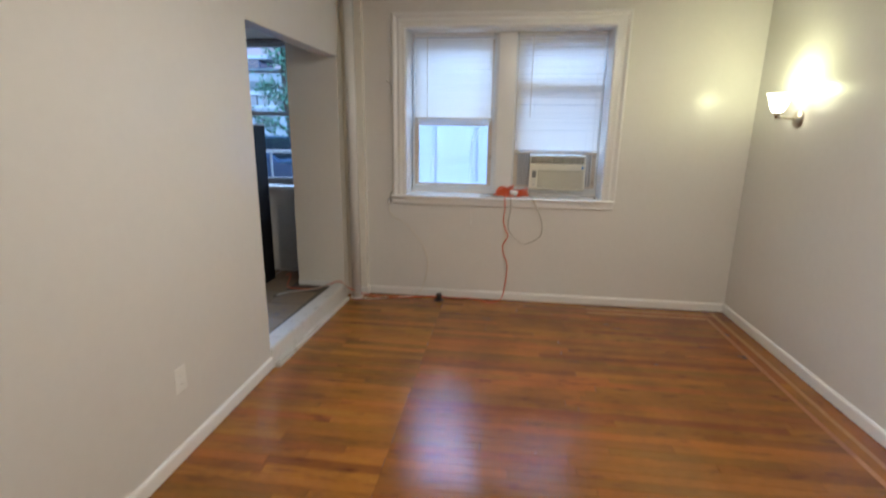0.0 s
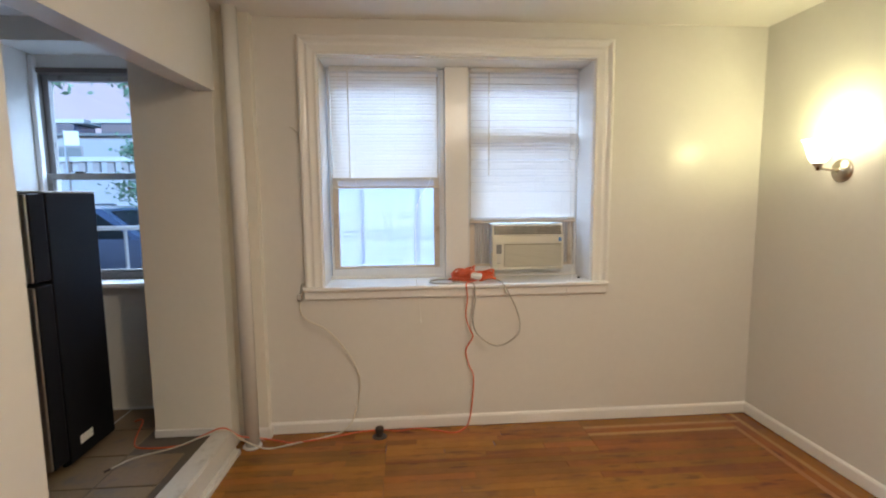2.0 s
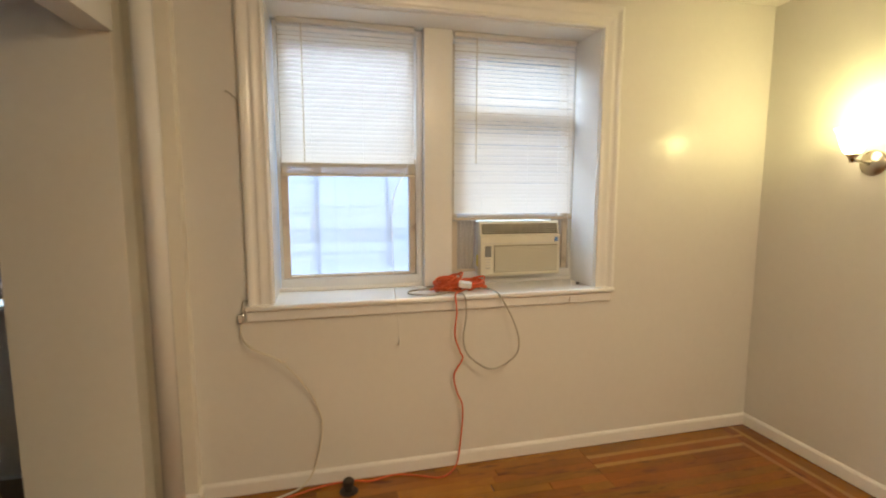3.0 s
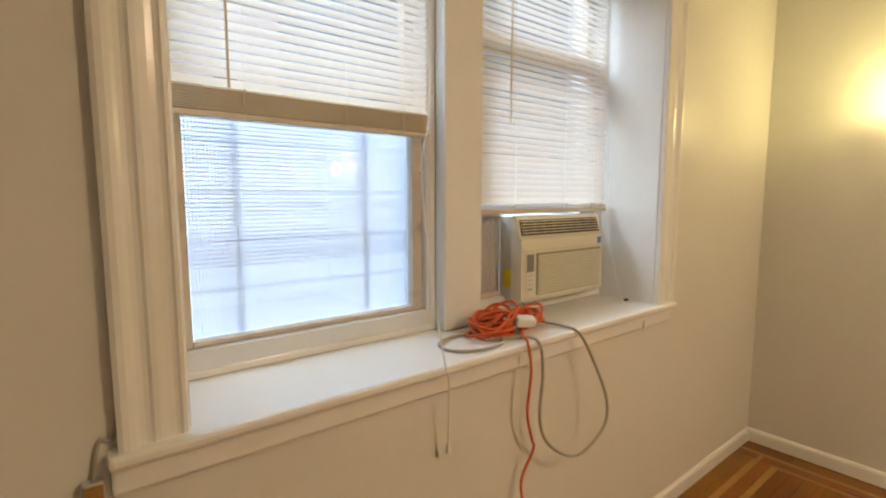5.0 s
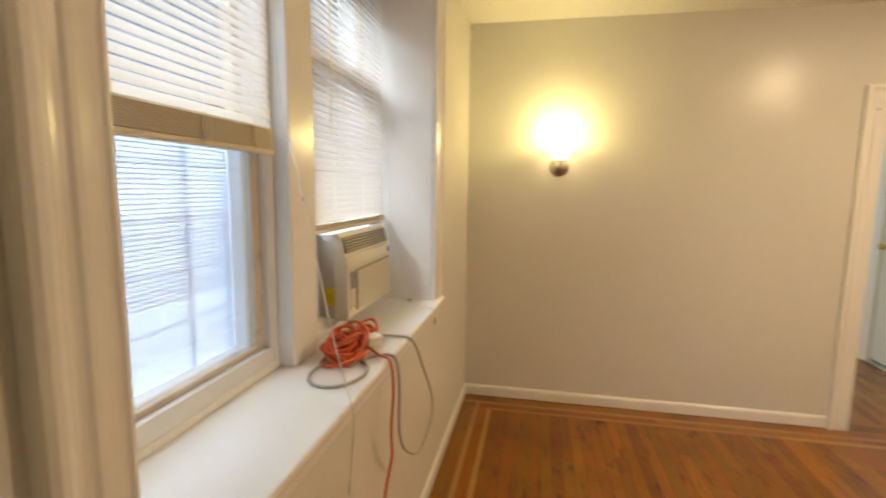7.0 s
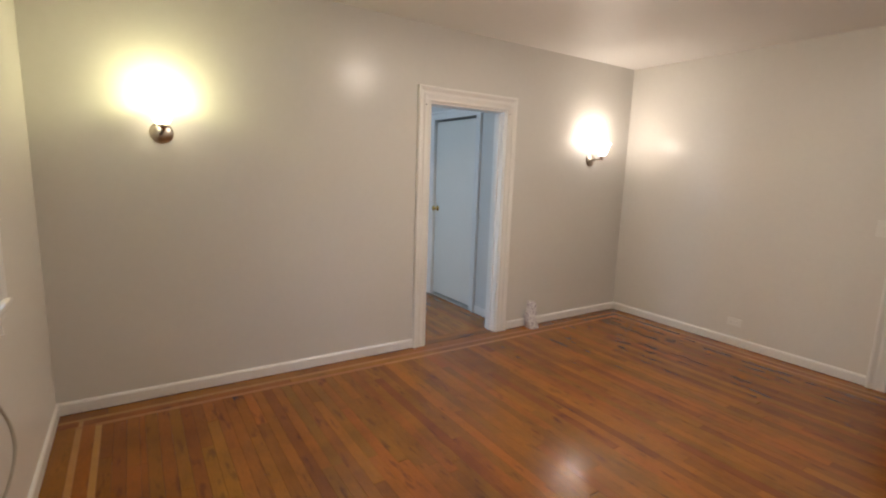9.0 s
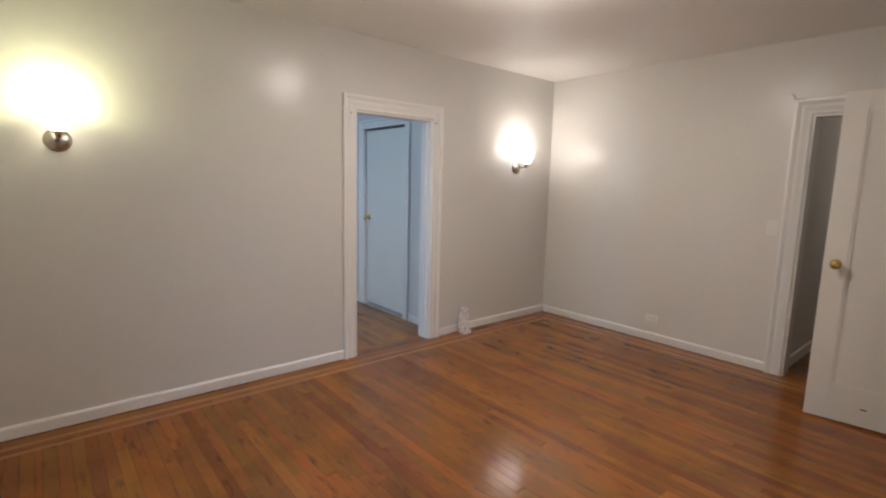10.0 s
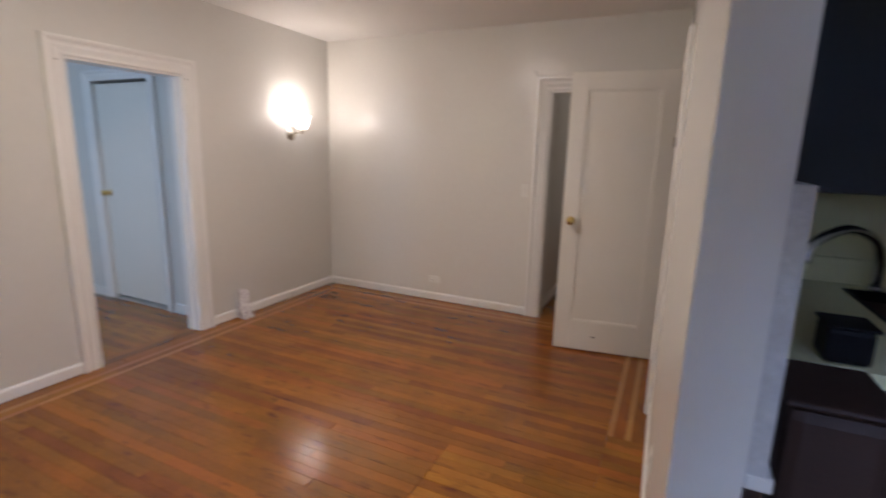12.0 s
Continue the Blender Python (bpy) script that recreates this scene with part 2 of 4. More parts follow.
def part(name, bm, mat, parent=None, label="", smooth=False):
    ob = new(name, finish(bm, name, mat, smooth))
    ob.parent = parent
    if label:
        ob["label"] = label
    return ob


def thing(name, label, category, group="", at=None, kind=""):
    ob = new(name)
    ob.empty_display_size = 0.05
    if at is not None:
        ob.matrix_world = at
    return tagged(ob, label, category, group, kind)


def structure(name, bm, mat, label, category):
    return tagged(part(name, bm, mat), label, category, kind="structure")


def box(x0, x1, y0, y1, z0, z1, bevel=0.0, bm=None):
    b = bm or bmesh.new()
    vs = [b.verts.new((x, y, z)) for x in (x0, x1) for y in (y0, y1) for z in (z0, z1)]
    fs = []
    for q in ((0, 1, 3, 2), (4, 6, 7, 5), (0, 4, 5, 1), (2, 3, 7, 6), (0, 2, 6, 4), (1, 5, 7, 3)):
        fs.append(b.faces.new([vs[i] for i in q]))
    if bevel:
        es = list({e for f in fs for e in f.edges})
        bmesh.ops.bevel(b, geom=es, offset=bevel, segments=2, affect="EDGES", profile=0.5)
    return b


def prism(pts, z0, z1, bm=None):
    b = bm or bmesh.new()
    lo = [b.verts.new((x, y, z0)) for x, y in pts]
    hi = [b.verts.new((x, y, z1)) for x, y in pts]
    b.faces.new(lo[::-1])
    b.faces.new(hi)
    for i in range(len(pts)):
        j = (i + 1) % len(pts)
        b.faces.new((lo[i], lo[j], hi[j], hi[i]))
    return b


def slab_with_holes(a0, a1, b0, b1, z0, z1, holes, along="x"):
    """A wall from a0 to a1 along one axis, b0 to b1 thick, with holes (a, a, z, z) cut through."""
    b = bmesh.new()
    cuts = sorted({a0, a1, *[h[0] for h in holes], *[h[1] for h in holes]})
    for p, q in zip(cuts, cuts[1:]):
        mid = (p + q) / 2
        blocked = sorted((h[2], h[3]) for h in holes if h[0] < mid < h[1])
        z = z0
        for lo, hi in blocked + [(z1, z1)]:
            if lo > z + 1e-6:
                if along == "x":
                    box(p, q, b0, b1, z, lo, bm=b)
                else:
                    box(b0, b1, p, q, z, lo, bm=b)
            z = hi
    return b


def lathe(profile, sides=24, bm=None, m=None):
    b = bm or bmesh.new()
    rings = []
    for r, z in profile:
        rings.append([b.verts.new((r * math.cos(2 * math.pi * i / sides), r * math.sin(2 * math.pi * i / sides), z)) for i in range(sides)])
    for lo, hi in zip(rings, rings[1:]):
        for i in range(sides):
            j = (i + 1) % sides
            b.faces.new((lo[i], lo[j], hi[j], hi[i]))
    for ring in (rings[0], rings[-1]):
        if profile[rings.index(ring)][0] > 1e-4:
            b.faces.new(ring)
    if m is not None:
        bmesh.ops.transform(b, matrix=m, verts=[v for ring in rings for v in ring])
    return b


def shell(profile, sides=28):
    """A turned shell with no caps."""
    b = bmesh.new()
    rings = [[b.verts.new((r * math.cos(2 * math.pi * i / sides), r * math.sin(2 * math.pi * i / sides), z)) for i in range(sides)] for r, z in profile]
    for lo, hi in zip(rings, rings[1:]):
        for i in range(sides):
            j = (i + 1) % sides
            b.faces.new((lo[i], lo[j], hi[j], hi[i]))
    return b


def smooth_path(points, steps=8):
    ps = [Vector(p) for p in points]
    ps = [2 * ps[0] - ps[1], *ps, 2 * ps[-1] - ps[-2]]
    out = []
    for i in range(1, len(ps) - 2):
        p0, p1, p2, p3 = ps[i - 1:i + 3]
        for k in range(steps):
            t = k / steps
            out.append(0.5 * (2 * p1 + (p2 - p0) * t + (2 * p0 - 5 * p1 + 4 * p2 - p3) * t * t + (3 * p1 - p0 - 3 * p2 + p3) * t ** 3))
    out.append(ps[-2])
    return out


def tube(points, r, sides=8, steps=8, bm=None):
    b = bm or bmesh.new()
    line = smooth_path(points, steps) if steps else [Vector(p) for p in points]
    up = Vector((0.13, 0.21, 0.97))
    rings = []
    for i, p in enumerate(line):
        d = (line[min(i + 1, len(line) - 1)] - line[max(i - 1, 0)]).normalized()
        s = d.cross(up)
        if s.length < 0.05:
            s = d.cross(Vector((1, 0, 0)))
        s.normalize()
        u = s.cross(d)
        up = u
        rings.append([b.verts.new(p + r * (math.cos(a) * s + math.sin(a) * u)) for a in (2 * math.pi * k / sides for k in range(sides))])
    for lo, hi in zip(rings, rings[1:]):
        for i in range(sides):
            j = (i + 1) % sides
            b.faces.new((lo[i], lo[j], hi[j], hi[i]))
    b.faces.new(rings[0])
    b.faces.new(rings[-1][::-1])
    return b


def casing_mesh(a0, a1, z0, z1, width, to_world, depth=0.024):
    """A stepped moulding round the sides and the top of an opening. to_world turns (along, proud, z) into a place."""
    prof = [(0.0, 0.0), (0.0, 0.55), (0.04, 0.76), (0.10, 0.82), (0.14, 0.72), (0.20, 0.70), (0.30, 0.78), (0.42, 0.92), (0.50, 0.95), (0.55, 0.82), (0.62, 0.80), (0.70, 0.92), (0.76, 1.12), (0.84, 1.30), (0.93, 1.30), (1.0, 1.1), (1.0, 0.0)]
    b = bmesh.new()
    runs = []
    for u, h in prof:
        d, p = u * width, h * depth
        runs.append([b.verts.new(to_world(a, p, z)) for a, z in ((a0 - d, z0), (a0 - d, z1 + d), (a1 + d, z1 + d), (a1 + d, z0))])
    for lo, hi in zip(runs, runs[1:]):
        for i in range(3):
            b.faces.new((lo[i], lo[i + 1], hi[i + 1], hi[i]))
    for k in (0, 3):
        b.faces.new([r[k] for r in runs])
    return b


# ---- the plan ----
XR, YW, YB, H = 2.70, 5.41, 0.570, 2.53       # wall with the sconces, window wall, back wall, ceiling
XJ, YJ = -0.672, 3.868                          # corner where the kitchen opening begins
XH, YP = -0.626, 5.225                         # header's face where it meets the pier, and the pier's face
KF = 0.108                                     # the kitchen floor lies higher
DEEP = 5.86                                    # outer face of the window wall


def left_x(y):
    return XJ + (YJ - y) * 0.012


# ---- walls ----
WIN = (-0.102, 1.585, 0.92, 2.320)
KWIN = (-1.88, -1.07, KF, 2.38)
BWIN = (3.35, 4.25, 0.90, 2.20)
structure("wall_north", slab_with_holes(-2.9, 4.9, YW, DEEP, -0.25, H + 0.1, [WIN, KWIN, BWIN]), PALER_PAINT, "pale painted plaster window wall", "wall")
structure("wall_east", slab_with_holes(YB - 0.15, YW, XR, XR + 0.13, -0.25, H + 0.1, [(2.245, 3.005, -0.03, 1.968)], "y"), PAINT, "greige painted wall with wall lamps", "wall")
structure("wall_south", slab_with_holes(-0.9, XR, YB - 0.13, YB, -0.25, H + 0.1, [(-0.39, 0.372, -0.03, 1.985)]), PALER_PAINT, "pale painted back wall", "wall")
bm = bmesh.new()
xa, xb = left_x(1.10), left_x(1.80)
prism([(left_x(YB), YB), (xa, 1.10), (xa - 0.11, 1.10), (left_x(YB) - 0.11, YB)], -0.25, H + 0.1, bm)
prism([(xa, 1.10), (xb, 1.80), (xb - 0.11, 1.80), (xa - 0.11, 1.10)], 2.0, H + 0.1, bm)
prism([(xb, 1.80), (XJ, YJ), (XJ - 0.112, YJ), (xb - 0.11, 1.80)], -0.25, H + 0.1, bm)
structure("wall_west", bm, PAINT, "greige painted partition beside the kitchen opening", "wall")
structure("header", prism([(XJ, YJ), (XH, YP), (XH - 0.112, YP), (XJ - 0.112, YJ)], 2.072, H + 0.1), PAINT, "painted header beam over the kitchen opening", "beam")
structure("ceiling", box(left_x(YB) - 0.3, XR + 0.1, YB - 0.1, YW + 0.1, H, H + 0.08), CEIL, "off-white painted plaster ceiling", "ceiling")
structure("pier", box(KWIN[1], XH - 0.012, YP, YW + 0.01, 0.0, H + 0.05), KPAINT, "cream painted pier between the kitchen window and the riser pipe", "pier")
structure("pipe_chase", box(XH - 0.012, -0.462, YW - 0.065, YW + 0.01, 0.0, H), KPAINT, "shallow painted pilaster behind a riser pipe", "pilaster")

# kitchen shell
structure("wall_kitchen", box(-2.9, -2.75, 2.3, DEEP, -0.25, H + 0.1), KPAINT, "cream painted kitchen side wall", "wall")
structure("wall_sink", box(-2.75, XJ - 0.112, 2.28, 2.40, -0.25, H + 0.1), COUNTER, "cream wall behind the kitchen sink", "wall")
structure("ceiling_kitchen", box(-2.75, XJ - 0.05, 2.3, DEEP, H - 0.02, H + 0.08), CEIL, "off-white kitchen ceiling", "ceiling")
structure("window_niche", box(KWIN[0], KWIN[1], 5.66, DEEP, KF - 0.1, 0.944), KPAINT, "painted wall panel below the kitchen window", "wall")
# closet behind the panelled door
structure("wall_closet", slab_with_holes(0.4, 2.28, -1.6, -1.5, -0.25, H + 0.1, [], "y"), PAINT, "plain closet wall", "wall")
structure("ceiling_closet", box(-1.6, left_x(1) - 0.11, 0.4, 2.28, H - 0.1, H), CEIL, "plain closet ceiling", "ceiling")
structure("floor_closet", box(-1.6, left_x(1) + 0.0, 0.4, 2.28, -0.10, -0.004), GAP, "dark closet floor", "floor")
structure("wall_closet_side", box(-1.6, left_x(YB) - 0.11, 0.3, 0.4, -0.25, H + 0.1), PAINT, "plain closet side wall", "wall")
# passage behind the back wall
structure("wall_passage", box(0.40, 0.52, -2.6, YB - 0.13, -0.25, H + 0.1), PAINT, "painted passage wall", "wall")
structure("wall_passage_west", box(-0.75, -0.62, -2.6, YB - 0.13, -0.25, H + 0.1), PAINT, "painted passage wall", "wall")
structure("wall_passage_end", box(-0.75, 0.52, -2.7, -2.6, -0.25, H + 0.1), PAINT, "painted passage end wall", "wall")
structure("ceiling_passage", box(-0.75, 0.52, -2.7, YB - 0.1, H - 0.05, H + 0.05), CEIL, "off-white passage ceiling", "ceiling")
structure("floor_passage", box(-0.75, 0.52, -2.7, YB, -0.1, -0.003), OAK, "worn varnished oak passage floor", "floor")
structure("baseboard_passage", box(0.385, 0.402, -2.6, YB - 0.13, 0.0, 0.085), TRIM, "white painted baseboard", "baseboard")
# bedroom behind the sconce wall
structure("wall_bedroom", slab_with_holes(XR + 0.13, 4.75, 1.93, 2.05, -0.25, H + 0.1, [(3.365, 4.145, 0.0, 2.0)]), PAINT, "painted bedroom wall with a closet door", "wall")
structure("wall_bedroom_east", box(4.75, 4.9, 1.9, DEEP, -0.25, H + 0.1), PAINT, "painted bedroom wall", "wall")
structure("ceiling_bedroom", box(XR + 0.1, 4.8, 1.95, YW + 0.1, H, H + 0.08), CEIL, "off-white bedroom ceiling", "ceiling")
floor_bed = structure("floor_bedroom", box(XR + 0.0, 4.8, 1.85, YW + 0.1, -0.1, -0.006), GAP, "varnished oak strip bedroom floor", "floor")
# unseen closet shell added to keep light out of the gaps round the door
bm = box(3.3, 4.3, 1.55, 1.62, -0.25, H)
box(3.3, 3.36, 1.62, 1.93, -0.25, H, bm=bm)
box(4.24, 4.3, 1.62, 1.93, -0.25, H, bm=bm)
box(3.36, 4.24, 1.62, 1.93, 2.06, H, bm=bm)
box(3.36, 4.24, 1.62, 1.93, -0.2, -0.1, bm=bm)
structure("wall_bedroom_closet", bm, PAINT, "unseen closet shell keeping light out of the door gaps", "wall")
bm = box(XR + 0.14, 3.265, 2.05, 2.066, 0.0, 0.085)
box(4.24, 4.75, 2.05, 2.066, 0.0, 0.085, bm=bm)
box(4.734, 4.75, 2.066, YW, 0.0, 0.085, bm=bm)
structure("baseboard_bedroom", bm, TRIM, "white painted baseboard", "baseboard")


# ---- baseboards and casings ----
def baseboard(name, p, q, inward):
    """A board with a rounded top between two floor places; inward points into the room."""
    b = bmesh.new()
    n = Vector((*inward, 0))
    prof = [(0.0, 0.004), (0.014, 0.004), (0.014, 0.062), (0.010, 0.071), (0.004, 0.077), (0.0, 0.077)]
    ends = [[b.verts.new(Vector((*e, 0)) + n * d + Vector((0, 0, z))) for d, z in prof] for e in (p, q)]
    for i in range(len(prof)):
        j = (i + 1) % len(prof)
        b.faces.new((ends[0][i], ends[0][j], ends[1][j], ends[1][i]))
    b.faces.new(ends[0])
    b.faces.new(ends[1])
    return structure(name, b, TRIM, "white painted baseboard along the oak floor", "baseboard")


baseboard("baseboard_north", (-0.462, YW), (XR, YW), (0, -1))
baseboard("baseboard_chase", (-0.632, YW - 0.065), (-0.462, YW - 0.065), (0, -1))
baseboard("baseboard_chase_end", (-0.462, YW - 0.079), (-0.462, YW), (1, 0))
baseboard("baseboard_east", (XR, YW), (XR, 3.117), (-1, 0))
baseboard("baseboard_east_far", (XR, 2.133), (XR, YB), (-1, 0))
baseboard("baseboard_south", (0.484, YB), (XR, YB), (0, 1))
baseboard("baseboard_west", (XJ, YJ), (left_x(1.915), 1.915), (1, 0))
b = box(KWIN[1], -0.735, YP - 0.016, YP, KF, KF + 0.045, 0.004)
structure("baseboard_kitchen", b, TRIM, "white painted baseboard on the kitchen pier", "baseboard")


def casing(name, a0, a1, z1, width, to_world, label, z0=0.0):
    return structure(name, casing_mesh(a0, a1, z0, z1, width, to_world), TRIM, label, "trim")


def jamb_lining(name, b, label):
    return structure(name, b, TRIM, label, "door frame")


casing("trim_bedroom_door", 2.245, 3.005, 1.968, 0.112, lambda a, p, z: (XR - p, a, z), "white moulded casing round the bedroom doorway")
b = box(XR - 0.004, XR + 0.134, 2.245, 2.257, 0.0, 1.968)
box(XR - 0.004, XR + 0.134, 2.993, 3.005, 0.0, 1.968, bm=b)
box(XR - 0.004, XR + 0.134, 2.257, 2.993, 1.954, 1.968, bm=b)
box(XR + 0.05, XR + 0.085, 2.257, 2.268, 0.0, 1.954, bm=b)
jamb_lining("door_1", b, "white painted bedroom door frame without a door")
casing("trim_passage_door", -0.39, 0.372, 1.985, 0.112, lambda a, p, z: (a, YB + p, z), "white moulded casing round the passage doorway")
b = box(-0.39, -0.374, YB - 0.134, YB + 0.004, 0.0, 1.985)
box(0.356, 0.372, YB - 0.134, YB + 0.004, 0.0, 1.985, bm=b)
box(-0.374, 0.356, YB - 0.134, YB + 0.004, 1.969, 1.985, bm=b)
jamb_lining("door_2", b, "white painted passage door frame")
casing("trim_closet_door", 1.10, 1.80, 2.0, 0.112, lambda a, p, z: (left_x(a) + p, a, z), "white moulded casing round the closet doorway")
casing("trim_bedroom_closet", 3.365, 4.145, 2.0, 0.09, lambda a, p, z: (a, 2.05 + p, z), "white casing round the bedroom closet door")

# ---- living-room window ----
w0, w1, wz0, wz1 = WIN
casing("trim_window", w0, w1, wz1, 0.112, lambda a, p, z: (a, YW - p, z), "white moulded casing round the double window", z0=0.936)
window = thing("window_1", "white double-hung twin window with a deep painted sill", "window", kind="structure")
b = box(w0 - 0.128, w1 + 0.112, YW - 0.045, YW + 0.27, 0.916, 0.941, 0.008)
part("window_sill", b, TRIM, window, "worn white painted sill board")
b = box(w0 - 0.124, w1 + 0.106, YW - 0.022, YW + 0.005, 0.862, 0.915, 0.006)
part("apron", b, TRIM, window)
b = box(w0, w1, 5.660, 5.69, 0.941, 0.962, 0.004)
part("sub_sill", b, TRIM, window)
b = box(0.668, 0.824, 5.612, DEEP - 0.05, 0.942, wz1, 0.005)
part("mullion", b, TRIM, window)
part("stop_bead", box(0.648, 0.668, 5.66, 5.76, 0.962, wz1 - 0.01, 0.003), TRIM, window)
b = box(w0 - 0.002, w1 + 0.002, YW + 0.02, DEEP - 0.02, wz1 - 0.004, wz1 + 0.01)
part("head_lining", b, TRIM, window)
for x0, x1 in ((w0 - 0.01, w0 + 0.004), (w1 - 0.004, w1 + 0.01)):
    part("side_lining", box(x0, x1, YW + 0.002, DEEP - 0.02, 0.941, wz1 - 0.004), TRIM, window)


def double_hung(parent, x0, x1, z0, z1, y, meet, frame_mat, sash_mat):
    """Frame, two sashes with rails and stiles, and two panes."""
    b = box(x0, x0 + 0.014, y - 0.02, y + 0.09, z0, z1)
    box(x1 - 0.014, x1, y - 0.02, y + 0.09, z0, z1, bm=b)
    box(x0 + 0.014, x1 - 0.014, y - 0.02, y + 0.09, z1 - 0.03, z1, bm=b)
    box(x0 + 0.014, x1 - 0.014, y - 0.02, y + 0.09, z0, z0 + 0.046, bm=b)
    part("window_frame", b, frame_mat, parent)
    for name, lo, hi, yy in (("lower_sash", z0 + 0.047, meet + 0.02, y), ("upper_sash", meet - 0.02, z1 - 0.03, y + 0.042)):
        a0, a1, t = x0 + 0.0145, x1 - 0.0145, 0.036
        b = box(a0, a0 + t, yy, yy + 0.034, lo, hi, 0.003)
        box(a1 - t, a1, yy, yy + 0.034, lo, hi, 0.003, bm=b)
        box(a0 + t, a1 - t, yy, yy + 0.034, hi - 0.038, hi, 0.003, bm=b)
        foot = 0.014 if name == "lower_sash" else 0.036
        box(a0 + t, a1 - t, yy, yy + 0.034, lo, lo + foot, 0.003, bm=b)
        sash = part(name, b, sash_mat, parent)
        pane = part("pane", box(a0 + t, a1 - t, yy + 0.014, yy + 0.018, lo + foot, hi - 0.038), PANE, sash)
        pane.visible_shadow = False
        if name == "lower_sash":
            for xl in (a0 + 0.16 * (a1 - a0), a1 - 0.25 * (a1 - a0)):
                part("sash_lock", box(xl, xl + 0.05, yy + 0.002, yy + 0.03, hi, hi + 0.012, 0.003), IRON, sash)


double_hung(window, w0 + 0.014, 0.648, 0.962, wz1 - 0.01, 5.685, 1.62, WHITE_VINYL, VINYL)
double_hung(window, 0.824, w1 - 0.005, 0.962, wz1 - 0.01, 5.685, 1.91, WHITE_VINYL, VINYL)


def guard(x0, x1, z0, z1, sheet_top):
    """Iron bars and a fine expanded mesh outside the glass, with a frosted sheet behind them."""
    g = thing("window_guard", "grey iron window guard with fine mesh", "window guard", "window guards")
    for f in (0.02, 0.247, 0.77, 0.98):
        x = x0 + (x1 - x0) * f
        part("bar", tube([(x, 5.826, z0), (x, 5.826, z1)], 0.007, 8, 0), BAR, g)
    k = int((z1 - z0) / 0.130)
    for i in range(k + 1):
        z = z0 + 0.030 + i * 0.130
        part("cross_bar", box(x0, x1, 5.834, 5.838, z - 0.0025, z + 0.0025), BAR, g)
    b = bmesh.new()
    zb, h = z0 + 0.02, 0.0012
    for i in range(int((x1 - x0) / 0.0084)):
        x = x0 + 0.004 + i * 0.0084
        b.faces.new([b.verts.new(v) for v in ((x - h, 5.801, zb), (x + h, 5.801, zb), (x + h, 5.801, z1), (x - h, 5.801, z1))])
    for i in range(int((z1 - z0 - 0.2) / 0.0112)):
        z = z0 + 0.2 + i * 0.0112
        b.faces.new([b.verts.new(v) for v in ((x0, 5.799, z - h), (x1, 5.799, z - h), (x1, 5.799, z + h), (x0, 5.799, z + h))])
    tagged(part("mesh", b, MESH, g), kind="stuff")
    if sheet_top:
        part("frosted_sheet", box(x0 - 0.01, x1 + 0.01, 5.804, 5.807, z0 - 0.01, sheet_top), FROST, g)
    return g


guard(w0 + 0.02, 0.66, 0.985, wz1 - 0.02, 1.63)
guard(0.85, w1 - 0.02, 0.985, wz1 - 0.02, 0)


def blind(x0, x1, top, bottom, stack, wand_z):
    """A mini blind: head rail, single slats, gathered bottom slats, rail, ladder cords and a wand."""
    y = 5.640
    t = thing("window_blind", "white vinyl mini blind partly lowered", "blind", "window blinds")
    part("head_rail", box(x0, x1, y - 0.014, y + 0.014, top - 0.026, top, 0.003), SLAT, t)
    pitch, tilt, half = 0.0213, radians(60), 0.0125
    b = bmesh.new()
    cols = []
    for k in range(5):
        u = (k / 4 - 0.5) * 2
        yy, zz = half * u, 0.0022 * (1 - u * u)
        yy, zz = yy * math.cos(tilt) + zz * math.sin(tilt), yy * math.sin(tilt) + zz * math.cos(tilt)
        cols.append([b.verts.new((x, yy, zz)) for x in (x0 + 0.004, x1 - 0.004)])
    for lo, hi in zip(cols, cols[1:]):
        b.faces.new((lo[0], lo[1], hi[1], hi[0]))
    me = finish(b, "slat", SLAT, True)
    z = bottom + stack + 0.03
    rnd = random.Random(int(x0 * 1000) + 5)
    while z < top - 0.035:
        s = new("slat", me)
        s.parent = t
        s.matrix_world = pose(0, y, z, rnd.uniform(-3, 3), rnd.uniform(-0.08, 0.08), 0)
        z += pitch
    n = max(2, int(stack / 0.0042))
    b = bmesh.new()
    for i in range(n):
        zz = bottom + 0.016 + i * (stack / n)
        box(x0 + 0.004, x1 - 0.004, y - 0.0125 + rnd.uniform(-0.0008, 0.0008), y + 0.0125, zz, zz + 0.6 * stack / n, bm=b)
    part("gathered_slats", b, RAIL, t, "stack of gathered cream slats")
    part("bottom_rail", box(x0, x1, y - 0.014, y + 0.014, bottom, bottom + 0.014, 0.004), RAIL, t)
    for f in (0.22, 0.60, 0.86):
        x = x0 + f * (x1 - x0)
        part("ladder_cord", tube([(x, y - 0.0155, bottom), (x, y - 0.0155, top)], 0.0008, 5, 0), WHITE, t)
        part("clip", tube([(x - 0.006, y - 0.0155, bottom + 0.004), (x + 0.005, y - 0.0165, bottom + 0.4 * stack), (x - 0.004, y - 0.016, bottom + 0.8 * stack), (x + 0.003, y - 0.0155, bottom + stack + 0.02)], 0.0022, 6), RAIL, t)
    x = x0 + 0.17 * (x1 - x0)
    part("wand", tube([(x, y - 0.022, top - 0.03), (x, y - 0.022, wand_z)], 0.0035, 6, 0), RAIL, t)
    return t


